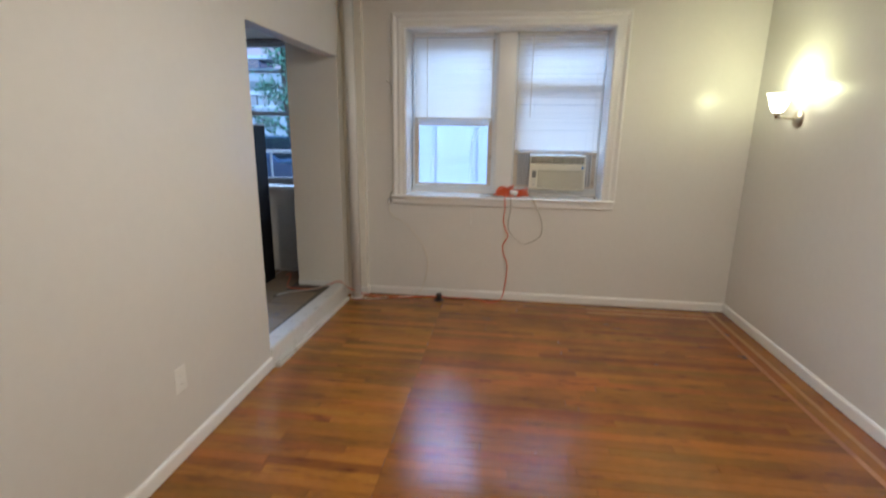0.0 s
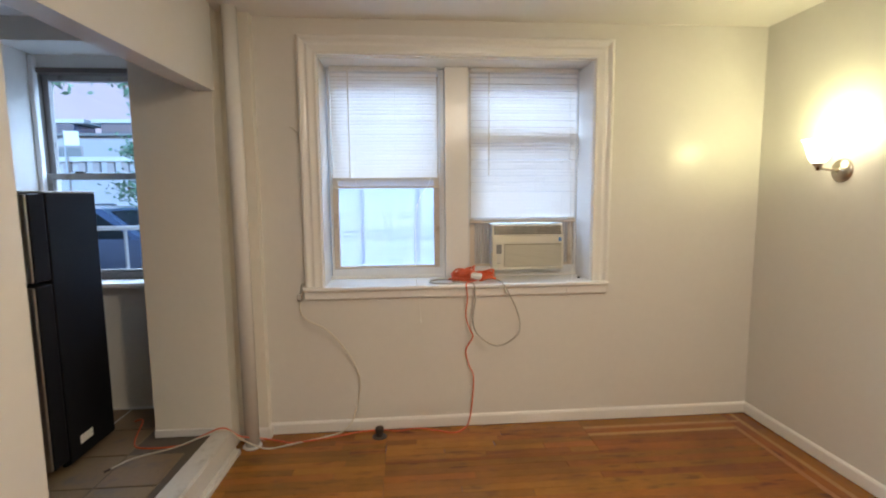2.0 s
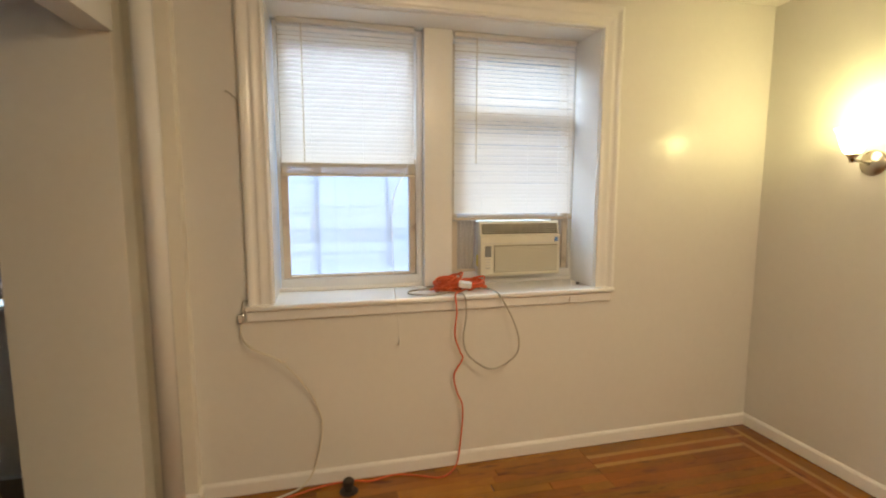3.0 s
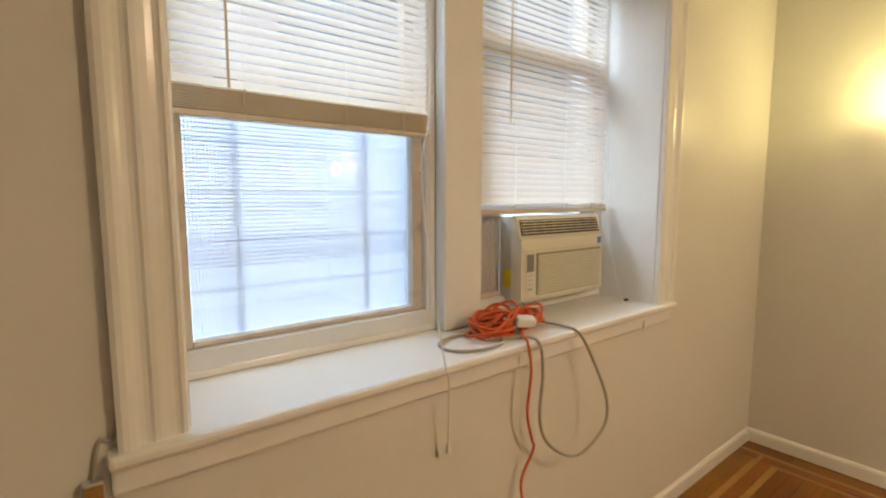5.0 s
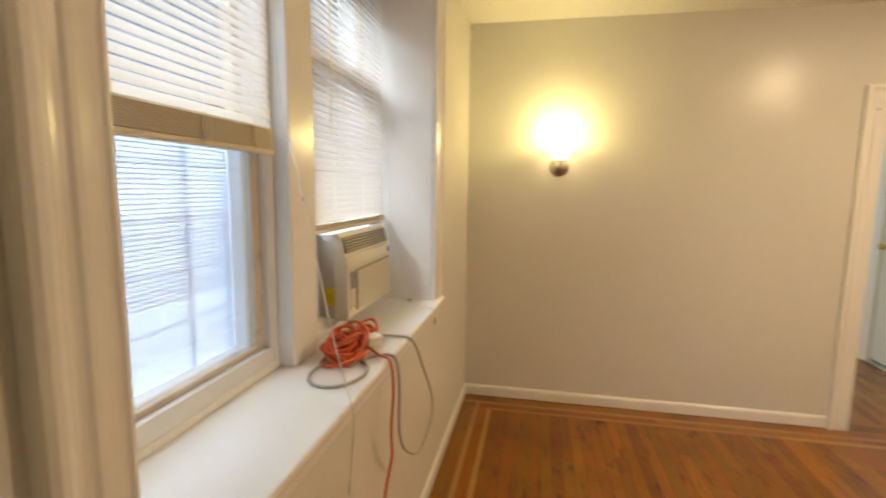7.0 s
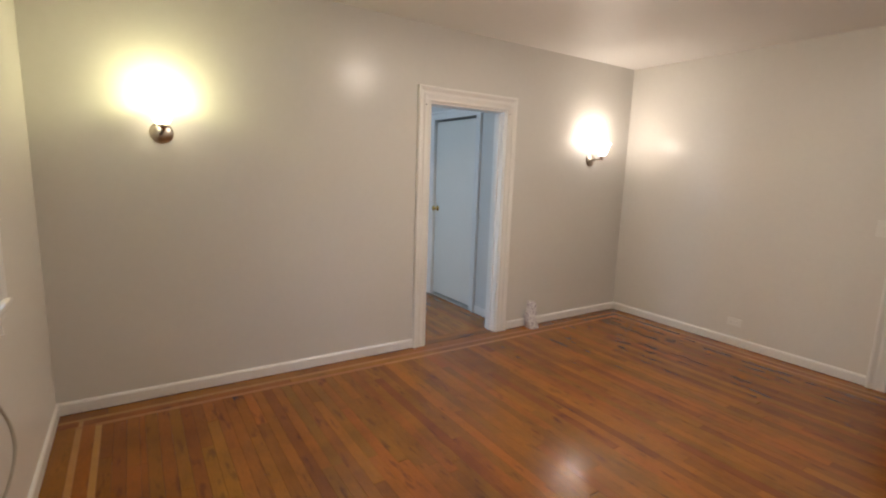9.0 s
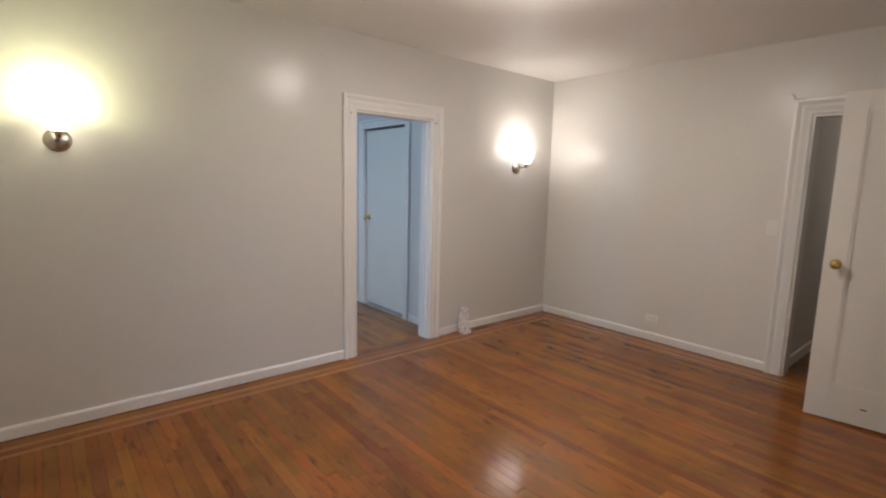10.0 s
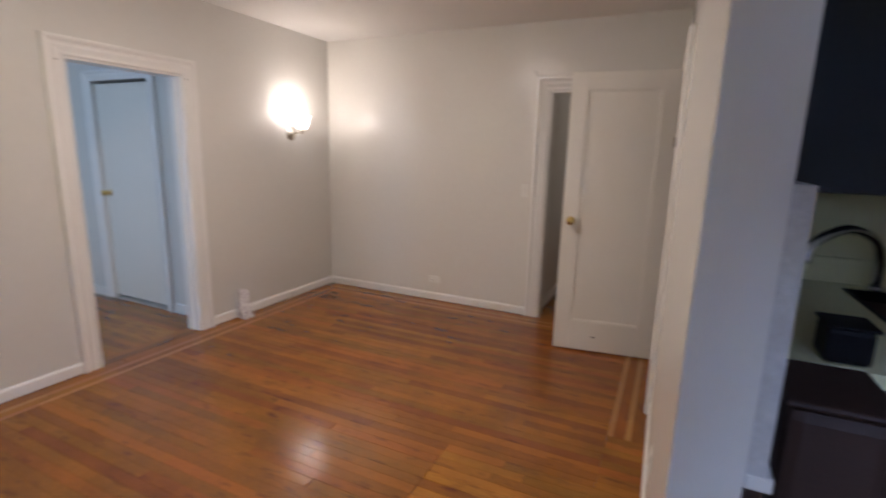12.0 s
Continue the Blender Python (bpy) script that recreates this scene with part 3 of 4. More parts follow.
blind(-0.066, 0.622, wz1 - 0.004, 1.546, 0.050, 1.613)
blind(0.838, 1.560, wz1 - 0.004, 1.310, 0.016, 1.622)
t = thing("blind_cord", "thin white lift cord hanging over the sill", "cord", "blind cords")
part("cord", tube([(0.60, 5.615, 2.2), (0.598, 5.60, 1.75), (0.56, 5.55, 1.58), (0.478, 5.473, 1.432), (0.462, 5.40, 1.12), (0.466, 5.357, 0.951), (0.476, 5.355, 0.90), (0.487, 5.372, 0.73)], 0.0019, 6), WHITE, t)
part("tassel", lathe([(0.002, 0.03), (0.005, 0.02), (0.007, 0.0), (0.0, -0.001)], 10, m=pose(0.487, 5.372, 0.705)), WHITE, t)
part("knot", lathe([(0.0, -0.010), (0.005, -0.006), (0.006, 0.0), (0.004, 0.007), (0.0, 0.009)], 10, m=pose(0.478, 5.473, 1.432)), WHITE, t, smooth=True)
t = thing("blind_cord", "thin white lift cord lying over the sill", "cord", "blind cords")
part("cord", tube([(1.50, 5.615, 2.2), (1.51, 5.58, 1.3), (1.50, 5.50, 0.96), (1.42, 5.37, 0.946), (1.418, 5.357, 0.93)], 0.0019, 6), WHITE, t)
part("tassel", lathe([(0.002, 0.03), (0.005, 0.02), (0.007, 0.0), (0.0, -0.001)], 10, m=pose(1.418, 5.356, 0.88)), WHITE, t)


# ---- air conditioner ----
def air_conditioner(x0, x1, y0, z0, z1):
    t = thing("air_conditioner", "cream window air conditioner standing in the lower sash", "air conditioner")
    b = bmesh.new()
    side = [(y0 + 0.30, z0), (y0 + 0.045, z0), (y0 + 0.045, z1 - 0.004), (y0 + 0.30, z1 - 0.004)]
    lo = [b.verts.new((x0 + 0.006, y, z)) for y, z in side]
    hi = [b.verts.new((x1 - 0.006, y, z)) for y, z in side]
    b.faces.new(lo), b.faces.new(hi[::-1])
    for i in range(4):
        b.faces.new((lo[i], lo[(i + 1) % 4], hi[(i + 1) % 4], hi[i]))
    part("casing", b, ACSIDE, t, "scuffed grey metal casing")
    zg = z1 - 0.082
    b = bmesh.new()
    prof = [(y0 + 0.05, z0 - 0.004), (y0 + 0.008, z0 - 0.004), (y0, z0 + 0.01), (y0 + 0.002, zg), (y0 + 0.012, zg + 0.006), (y0 + 0.028, z1 - 0.010), (y0 + 0.036, z1), (y0 + 0.05, z1)]
    lo = [b.verts.new((x0, y, z)) for y, z in prof]
    hi = [b.verts.new((x1, y, z)) for y, z in prof]
    b.faces.new(lo), b.faces.new(hi[::-1])
    for i in range(len(prof)):
        j = (i + 1) % len(prof)
        b.faces.new((lo[i], lo[j], hi[j], hi[i]))
    part("front_panel", b, ACBODY, t)
    lean = radians(-16)
    grille = part("grille", box(x0 + 0.012, x1 - 0.012, -0.004, 0.012, 0.0, 0.056), ACGRILL, t, "brown louvred air outlet")
    grille.matrix_world = pose(0, y0 + 0.0125, zg + 0.013, math.degrees(lean))
    for i in range(9):
        x = x0 + 0.03 + (x1 - x0 - 0.06) * i / 8
        part("louvre", box(x - 0.0015, x + 0.0015, -0.0055, -0.003, 0.002, 0.054), ACSHADE, grille)
    for i in range(5):
        part("louvre_bar", box(x0 + 0.012, x1 - 0.012, -0.0105, -0.006, 0.006 + 0.0105 * i, 0.0086 + 0.0105 * i), ACBODY, grille)
    # base is painted darker as the shade between the cream ribs
    inlet = part("inlet_grille", box(x0 + 0.078, x1 - 0.016, y0 - 0.0035, y0 + 0.004, z0 + 0.016, zg - 0.05, 0.003), ACSHADE, t, "cream ribbed air inlet")
    for i in range(18):
        z = z0 + 0.022 + i * (zg - 0.05 - z0 - 0.028) / 18
        part("rib", box(x0 + 0.082, x1 - 0.020, y0 - 0.0075, y0 - 0.003, z, z + 0.0046), ACBODY, inlet)
    panel = part("control_panel", box(x0 + 0.020, x0 + 0.064, y0 - 0.003, y0 + 0.003, z0 + 0.03, zg - 0.045, 0.002), ACBODY, t)
    part("display", box(x0 + 0.024, x0 + 0.060, y0 - 0.005, y0 - 0.0025, zg - 0.115, zg - 0.053), ACPANEL, panel, "dark display")
    for i in range(4):
        z = z0 + 0.038 + 0.017 * i
        part("button", box(x0 + 0.028, x0 + 0.056, y0 - 0.0055, y0 - 0.0025, z, z + 0.008, 0.001), ACSIDE, panel)
    part("seam", box(x0 + 0.012, x1 - 0.012, y0 - 0.0012, y0 + 0.003, zg - 0.042, zg - 0.039), ACSIDE, t)
    part("badge", box(x1 - 0.034, x1 - 0.014, y0 - 0.002, y0 + 0.002, zg - 0.035, zg - 0.010), BLUE, t, "small blue sticker")
    part("label", box(x0 + 0.0035, x0 + 0.0062, y0 + 0.052, y0 + 0.090, z0 + 0.045, z0 + 0.11), STICKER, t, "yellow warning sticker")
    return t


air_conditioner(0.980, 1.462, 5.575, 1.000, 1.302)
for x0, x1 in ((0.845, 0.985), (1.453, 1.545)):
    t = thing("accordion_panel", "grey pleated side panel beside the air conditioner", "panel", "accordion panels")
    b = bmesh.new()
    n = max(4, int((x1 - x0) / 0.011))
    cols = [[b.verts.new((x0 + (x1 - x0) * i / n, 5.690 + (0.008 if i % 2 else 0.0), z)) for z in (1.006, 1.304)] for i in range(n + 1)]
    for p, q in zip(cols, cols[1:]):
        b.faces.new((p[0], p[1], q[1], q[0]))
    part("pleats", b, ACCORD, t)
    part("edge_strip", box(x0, x1, 5.684, 5.702, 1.000, 1.010), ACCORD, t)
    part("edge_strip", box(x0, x1, 5.684, 5.702, 1.300, 1.308), ACCORD, t)


# ---- cords ----
def hang(points):
    """Lowers the upper part of a cord to the sill, and leaves the part on the floor."""
    return [(x, y, z - 0.021 * min(1.0, max(0.0, (z - 0.2) / 0.6))) for x, y, z in points]


def messy_coil(cx, cy, z, rx, ry, loops, r, seed, lean):
    """A loosely wound hank: every turn has its own size, shift and lean, and none goes below the sill."""
    rnd = random.Random(seed)
    turns = [(rnd.uniform(0.55, 1.1), rnd.uniform(-lean, lean), rnd.uniform(-lean, lean), rnd.uniform(-0.022, 0.022), rnd.uniform(-0.016, 0.016)) for _ in range(loops + 1)]
    pts = []
    for k in range(loops * 12):
        n, f = k // 12, (k % 12) / 12
        size, tx, ty, dx, dy = [p + (q - p) * f for p, q in zip(turns[n], turns[n + 1])]
        a = 2 * math.pi * f
        u, v = rx * size * math.cos(a), ry * size * math.sin(a)
        h = 0.014 + 0.040 * n / loops + u * math.sin(tx) + v * math.sin(ty)
        pts.append((cx + dx + u * math.cos(tx), cy + dy + v * math.cos(ty), z + max(r, h)))
    return pts


t = thing("extension_cord", "orange extension cord heaped on the sill and trailing to the floor", "extension cord")
part("coil", tube(messy_coil(0.765, 5.50, 0.941, 0.074, 0.064, 18, 0.0045, 3, 0.70), 0.0048, 8, 4), ORANGE, t, smooth=True)
part("coil", tube(messy_coil(0.912, 5.49, 0.941, 0.064, 0.036, 11, 0.0045, 8, 0.40), 0.0048, 8, 4), ORANGE, t, smooth=True)
part("trailing_cord", tube(hang([(0.86, 5.46, 0.975), (0.80, 5.40, 0.972), (0.774, 5.358, 0.966), (0.779, 5.348, 0.88), (0.770, 5.352, 0.76), (0.800, 5.360, 0.665), (0.815, 5.365, 0.62), (0.772, 5.372, 0.53),
      (0.790, 5.375, 0.43), (0.820, 5.372, 0.34), (0.806, 5.368, 0.14), (0.775, 5.345, 0.03), (0.69, 5.305, 0.006), (0.58, 5.345, 0.006), (0.46, 5.385, 0.006), (0.33, 5.36, 0.006),
      (0.24, 5.385, 0.006), (0.10, 5.375, 0.006), (-0.10, 5.315, 0.006), (-0.30, 5.275, 0.006), (-0.38, 5.30, 0.006), (-0.47, 5.31, 0.02), (-0.58, 5.20, 0.10), (-0.66, 5.16, 0.175), (-0.76, 5.16, 0.145),
      (-0.88, 5.10, KF + 0.006), (-1.08, 5.09, KF + 0.006), (-1.16, 5.17, KF + 0.006), (-1.20, 5.34, KF + 0.05), (-1.27, 5.38, KF + 0.03)]), 0.0042, 8), ORANGE, t, smooth=True)
plug = part("plug", box(-0.034, 0.034, -0.020, 0.020, 0.0, 0.030, 0.006), WHITE, t, "white three-way plug")
plug.matrix_world = pose(0.850, 5.445, 0.968, 12, 6, -22)
t = thing("power_cord", "grey air-conditioner cord looped over the window sill", "power cord")
part("cord", tube(hang([(0.99, 5.58, 1.02), (0.99, 5.53, 0.972), (1.00, 5.42, 0.970), (1.012, 5.352, 0.955), (1.075, 5.325, 0.83), (1.100, 5.30, 0.72), (1.075, 5.295, 0.635), (0.96, 5.31, 0.572),
      (0.85, 5.33, 0.635), (0.812, 5.34, 0.73), (0.828, 5.345, 0.87), (0.822, 5.36, 0.962), (0.80, 5.42, 0.966), (0.70, 5.46, 0.966)]), 0.0046, 8), GREY, t, smooth=True)
b = tube([(0.655 + 0.105 * math.cos(a), 5.47 + 0.075 * math.sin(a), 0.946 + 0.004 * (a > 6)) for a in [2 * math.pi * k / 14 for k in range(15)]], 0.0046, 8, 4)
part("ring", b, GREY, t, smooth=True)
t = thing("coax_cable", "cream cable from a wall coupler along the floor into the kitchen", "cable")
part("cable", tube(hang([(-0.250, 5.394, 0.875), (-0.250, 5.385, 0.82), (-0.20, 5.35, 0.765), (-0.08, 5.345, 0.695), (0.03, 5.36, 0.55), (0.075, 5.375, 0.45), (0.102, 5.385, 0.31), (0.06, 5.375, 0.11), (0.0, 5.36, 0.03),
      (-0.10, 5.335, 0.006), (-0.28, 5.27, 0.006), (-0.44, 5.22, 0.006), (-0.56, 5.17, 0.09), (-0.64, 5.15, 0.165), (-0.76, 5.13, 0.147), (-0.90, 5.08, KF + 0.006), (-1.06, 4.99, KF + 0.006), (-1.13, 4.89, KF + 0.006)]), 0.0040, 8), CREAM, t, smooth=True)
part("coupler", box(-0.266, -0.236, 5.385, 5.409, 0.858, 0.900, 0.004), CHROME, t, "metal cable coupler")
part("tip", tube([(-1.13, 4.89, KF + 0.006), (-1.145, 4.865, KF + 0.006)], 0.005, 8, 0), IRON, t)
t = thing("loose_wire", "thin painted wire along the window casing", "wire")
part("wire", tube([(-0.268, 5.388, 1.905), (-0.240, 5.386, 1.885), (-0.218, 5.396, 1.82), (-0.208, 5.402, 1.4), (-0.212, 5.402, 1.0), (-0.238, 5.402, 0.96), (-0.250, 5.40, 0.90)], 0.0032, 6), GREY, t, smooth=True)
t = thing("crumb", "small dark crumb on the sill", "debris")
part("bit", box(1.538, 1.556, 5.502, 5.515, 0.941, 0.951, 0.003), SCUFF, t)

# ---- riser pipe and floor stub ----
t = thing("riser_pipe", "white painted steam riser pipe standing at the wall", "pipe")
part("pipe", lathe([(0.042, 0.0), (0.042, 1.66), (0.043, 1.665), (0.043, 1.70), (0.0415, 1.705), (0.0415, H)], 24, m=pose(-0.541, 5.272, 0)), TRIM, t, smooth=True)
part("floor_collar", lathe([(0.056, 0.0), (0.054, 0.006), (0.043, 0.009)], 24, m=pose(-0.541, 5.272, 0)), TRIM, t)
t = thing("pipe_stub", "rusty iron pipe stub capped at the floor", "pipe stub")
part("flange", lathe([(0.046, 0.0), (0.044, 0.004), (0.028, 0.006)], 16, m=pose(0.219, 5.31, 0)), IRON, t)
part("cap", lathe([(0.020, 0.004), (0.020, 0.035), (0.027, 0.036), (0.027, 0.058), (0.020, 0.064), (0.0, 0.065)], 12, m=pose(0.219, 5.31, 0)), IRON, t)


# ---- lamps ----
def sconce(at, shade_mat, side):
    """A round backplate, a curved arm and an upturned bell shade."""
    x, y, z = at
    t = thing("wall_sconce", "brushed nickel wall sconce with a lit frosted bell shade", "wall lamp", "wall sconces")
    m = pose(x, y, z, 0, -90, 0)
    part("backplate", lathe([(0.062, 0.0), (0.062, 0.006), (0.054, 0.014), (0.030, 0.024), (0.012, 0.028), (0.0, 0.028)], 28, m=m), NICKEL, t, smooth=True)
    part("arm", tube([(x - 0.02, y, z), (x - 0.08, y, z + 0.004), (x - 0.125, y, z + 0.012), (x - 0.14, y, z + 0.03)], 0.007, 10), NICKEL, t, smooth=True)
    c = pose(x - 0.14, y, z)
    part("holder", lathe([(0.009, -0.002), (0.012, 0.0), (0.014, 0.018), (0.026, 0.034), (0.026, 0.042), (0.0, 0.042)], 20, m=c), NICKEL, t, smooth=True)
    b = shell([(0.030, 0.042), (0.040, 0.055), (0.052, 0.085), (0.058, 0.115), (0.066, 0.140), (0.078, 0.158), (0.075, 0.158), (0.063, 0.140), (0.055, 0.115), (0.049, 0.085), (0.037, 0.057)])
    bmesh.ops.transform(b, matrix=c, verts=b.verts)
    part("shade", b, shade_mat, t, "lit frosted glass shade", smooth=True)
    return t


sconce(SCONCE_1, SHADE_1, 1)
sconce(SCONCE_2, SHADE_2, 1)
cx, cy, cz = CEILING_LAMP
t = thing("ceiling_light", "flush ceiling light with a lit frosted glass dome", "ceiling light")
c = pose(cx, cy, cz)
part("pan", lathe([(0.15, 0.0), (0.15, -0.012), (0.13, -0.018), (0.0, -0.018)], 32, m=c), TRIM, t, smooth=True)
b = shell([(0.135, -0.016), (0.130, -0.022), (0.110, -0.030), (0.080, -0.037), (0.040, -0.042), (0.008, -0.044)], 36)
bmesh.ops.transform(b, matrix=c, verts=b.verts)
part("dome", b, DOME, t, "lit frosted glass dome", smooth=True)
part("finial", lathe([(0.0, -0.120), (0.006, -0.116), (0.007, -0.108), (0.004, -0.101), (0.004, -0.060), (0.016, -0.052), (0.018, -0.043), (0.0, -0.041)], 16, m=c), NICKEL, t, smooth=True)


t = thing("passage_light", "small lit ceiling dome in the passage", "ceiling light")
part("dome", lathe([(0.11, -0.052), (0.105, -0.08), (0.07, -0.105), (0.0, -0.112)], 24, m=pose(-0.12, -1.2, H)), DOME, t, smooth=True)
part("pan", lathe([(0.12, -0.05), (0.12, -0.058), (0.0, -0.06)], 24, m=pose(-0.12, -1.2, H)), TRIM, t)


# ---- doors ----
def knob(parent, m, label="polished brass knob"):
    k = part("handle", lathe([(0.030, 0.0), (0.030, 0.004), (0.014, 0.010), (0.011, 0.030), (0.022, 0.040), (0.029, 0.052), (0.026, 0.064), (0.012, 0.069), (0.0, 0.069)], 20), BRASS, parent, label, smooth=True)
    k.matrix_world = m
    return k


def panel_door(width, height, m, name, label):
    """A one-panel door: two stiles, two rails, a sunk panel with a bead."""
    t = thing(name, label, "door", at=m)
    s, top, low, th = 0.115, 0.115, 0.225, 0.036

    def add(nm, b, mat=DOORPAINT, lab=""):
        return part(nm, b, mat, t, lab)
    add("stile", box(0, s, 0, th, 0, height, 0.002))
    add("stile", box(width - s, width, 0, th, 0, height, 0.002))
    add("rail", box(s, width - s, 0, th, height - top, height, 0.001))
    add("rail", box(s, width - s, 0, th, 0, low, 0.001))
    add("panel", box(s - 0.005, width - s + 0.005, 0.012, th - 0.012, low - 0.005, height - top + 0.005))
    for y0, y1 in ((th - 0.012, th - 0.004), (0.004, 0.012)):
        b = box(s, s + 0.012, y0, y1, low, height - top)
        box(width - s - 0.012, width - s, y0, y1, low, height - top, bm=b)
        box(s + 0.012, width - s - 0.012, y0, y1, low, low + 0.012, bm=b)
        box(s + 0.012, width - s - 0.012, y0, y1, height - top - 0.012, height - top, bm=b)
        add("bead", b)
    return t


hinge, free = Vector((-0.616, 1.066)), Vector((0.086, 1.167))
d = free - hinge
leaf = panel_door(d.length, 2.015, pose(hinge.x, hinge.y, 0.012, 0, 0, math.degrees(math.atan2(d.y, d.x))), "closet_door", "open white one-panel door with a brass knob")
knob(leaf, leaf.matrix_world @ pose(d.length - 0.062, 0.036, 0.985, -90, 0, 0))
knob(leaf, leaf.matrix_world @ pose(d.length - 0.062, 0.0, 0.985, 90, 0, 0))
scuff = part("scuff", box(d.length - 0.30, d.length - 0.272, 0.0355, 0.0366, 0.105, 0.113), SCUFF, leaf, "dark scuff mark")
t = thing("bedroom_closet_door", "closed white flush door with a brass knob", "door")
part("slab", box(3.37, 4.14, 1.99, 2.03, 0.03, 1.978, 0.002), DOORPAINT, t)
knob(t, pose(4.085, 2.03, 1.018, -90, 0, 0))


# ---- switches, outlets and the bag ----
def plate(name, label, category, w, h, m, toggle):
    t = thing(name, label, category, at=m)
    part("cover", box(-w / 2, w / 2, 0.0, 0.006, -h / 2, h / 2, 0.003), WHITE, t)
    if toggle:
        part("toggle", box(-0.006, 0.006, 0.004, 0.016, -0.010, 0.012, 0.002), WHITE, t)
    else:
        for s in (-1, 1):
            a = part("socket", box(-0.014, 0.014, 0.004, 0.0075, -0.013, 0.013, 0.003), WHITE, t)
            a.location = (s * 0.02 if w > h else 0, 0, 0 if w > h else s * 0.02)
            for u in (-0.006, 0.006):
                part("slot", box(u - 0.001, u + 0.001, 0.007, 0.0078, -0.004, 0.004), SCUFF, a)
    return t


plate("light_switch", "white toggle light switch plate on the back wall", "light switch", 0.075, 0.118, pose(0.545, YB, 1.146), True)
plate("wall_outlet", "white duplex outlet set sideways on the back wall", "outlet", 0.118, 0.072, pose(1.428, YB, 0.210), False)
plate("wall_outlet", "white painted outlet on the partition wall", "outlet", 0.072, 0.118, pose(left_x(3.02), 3.02, 0.385, 0, 0, -90), False)

t = thing("plastic_bag", "crumpled printed white plastic bag leaning at the baseboard", "bag")
b = bmesh.new()
rnd = random.Random(4)
rows = []
for k in range(12):
    f = k / 11
    w = 0.058 * (1 - 0.10 * f) * (1 - 0.05 * math.sin(f * 9))
    dp = 0.038 * (1 - f) ** 0.6 + 0.006
    ring = []
    for i in range(16):
        a = 2 * math.pi * i / 16
        q = rnd.uniform(0.93, 1.07) / max(abs(math.cos(a)), abs(math.sin(a))) ** 0.6
        ring.append(b.verts.new((2.618 + 0.045 * f + dp * math.cos(a) * q, 1.852 + 0.012 * math.sin(5 * f) + w * math.sin(a) * q, 0.002 + 0.243 * f + (0.016 * math.sin(a) if k == 11 else 0))))
    rows.append(ring)
for lo, hi in zip(rows, rows[1:]):
    for i in range(16):
        b.faces.new((lo[i], lo[(i + 1) % 16], hi[(i + 1) % 16], hi[i]))
b.faces.new(rows[0]), b.faces.new(rows[-1])
part("pouch", b, BAG, t)

for y, z in ((2.214, 1.94), (3.05, 1.94)):
    t = thing("nail_hole", "dark nail hole in the door casing", "nail hole", "nail holes")
    part("hole", lathe([(0.005, 0.0), (0.005, 0.003), (0.0, 0.003)], 10, m=pose(XR - 0.0195, y, z, 0, -90)), SCUFF, t)
for z in (0.28, 1.72):
    t = thing("old_hinge", "painted-over hinge leaf on the bedroom door jamb", "hinge", "old hinges")
    part("leaf", box(XR + 0.004, XR + 0.03, 2.2565, 2.2595, z, z + 0.085), TRIM, t)
    part("knuckle", tube([(XR + 0.001, 2.263, z), (XR + 0.001, 2.263, z + 0.085)], 0.005, 8, 0), TRIM, t)
t = thing("strike_plate", "grey metal strike strip on the closet door casing", "strike plate")
part("strip", box(left_x(1.82) + 0.029, left_x(1.82) + 0.0325, 1.83, 1.87, 1.30, 1.80), ACCORD, t)
part("latch", box(left_x(1.82) + 0.031, left_x(1.82) + 0.040, 1.84, 1.855, 1.52, 1.57, 0.002), SCUFF, t)
t = thing("painted_wire", "painted-over wire stub above the passage door casing", "wire")
part("wire", tube([(0.52, YB + 0.004, 2.145), (0.505, YB + 0.008, 2.135), (0.49, YB + 0.012, 2.100), (0.46, YB + 0.028, 2.103), (0.42, YB + 0.03, 2.101)], 0.006, 6), PAINT, t, smooth=True)

# ---- kitchen ----
k0, k1, kz0, kz1 = KWIN
kwin = thing("window_2", "grey double-hung kitchen window in a deep plaster reveal", "window", kind="structure")
part("window_sill", box(k0 - 0.0, k1 - 0.002, YW + 0.11, 5.74, 0.945, 0.970, 0.005), TRIM, kwin)
double_hung(kwin, k0 + 0.005, k1 + 0.30 - 0.005, 0.972, 2.300, 5.70, 1.636, AGED, ALUMINIUM)
part("head_board", box(k0, k1 + 0.3, 5.70, DEEP - 0.01, 2.301, 2.39), TRIM, kwin)
part("stop_bead", box(k0 + 0.001, k0 + 0.03, 5.655, 5.695, 0.995, 2.37, 0.006), TRIM, kwin)

t = thing("refrigerator", "black refrigerator with stainless doors beside the kitchen window", "refrigerator")
fx0, fx1, fy0, fy1 = -1.92, -1.325, 4.905, 5.28
part("body", box(fx0, fx1, fy0, fy1, KF + 0.03, 1.525, 0.006), BLACK, t)
part("top_cover", box(fx0, fx1 + 0.002, fy0 - 0.02, fy1, 1.526, 1.534, 0.003), WHITE, t)
for z0, z1 in ((KF + 0.06, 1.085), (1.10, 1.522)):
    dr = part("door", box(fx0, fx1, fy0 - 0.112, fy0 - 0.006, z0, z1, 0.008), BLACK, t, "black door with a stainless steel front")
    part("front_panel", box(fx0 + 0.004, fx1 - 0.004, fy0 - 0.126, fy0 - 0.110, z0 + 0.004, z1 - 0.004, 0.006), STEEL, dr, "stainless steel front")
    part("gasket", box(fx0 + 0.01, fx1 - 0.008, fy0 - 0.006, fy0, z0 + 0.01, z1 - 0.01), BLACK, dr)
    part("edge_grip", box(fx1 - 0.05, fx1 - 0.02, fy0 - 0.10, fy0 - 0.07, (1.10 if z0 > 1 else 0.72), (1.36 if z0 > 1 else 1.06), 0.006), BLACK, dr)
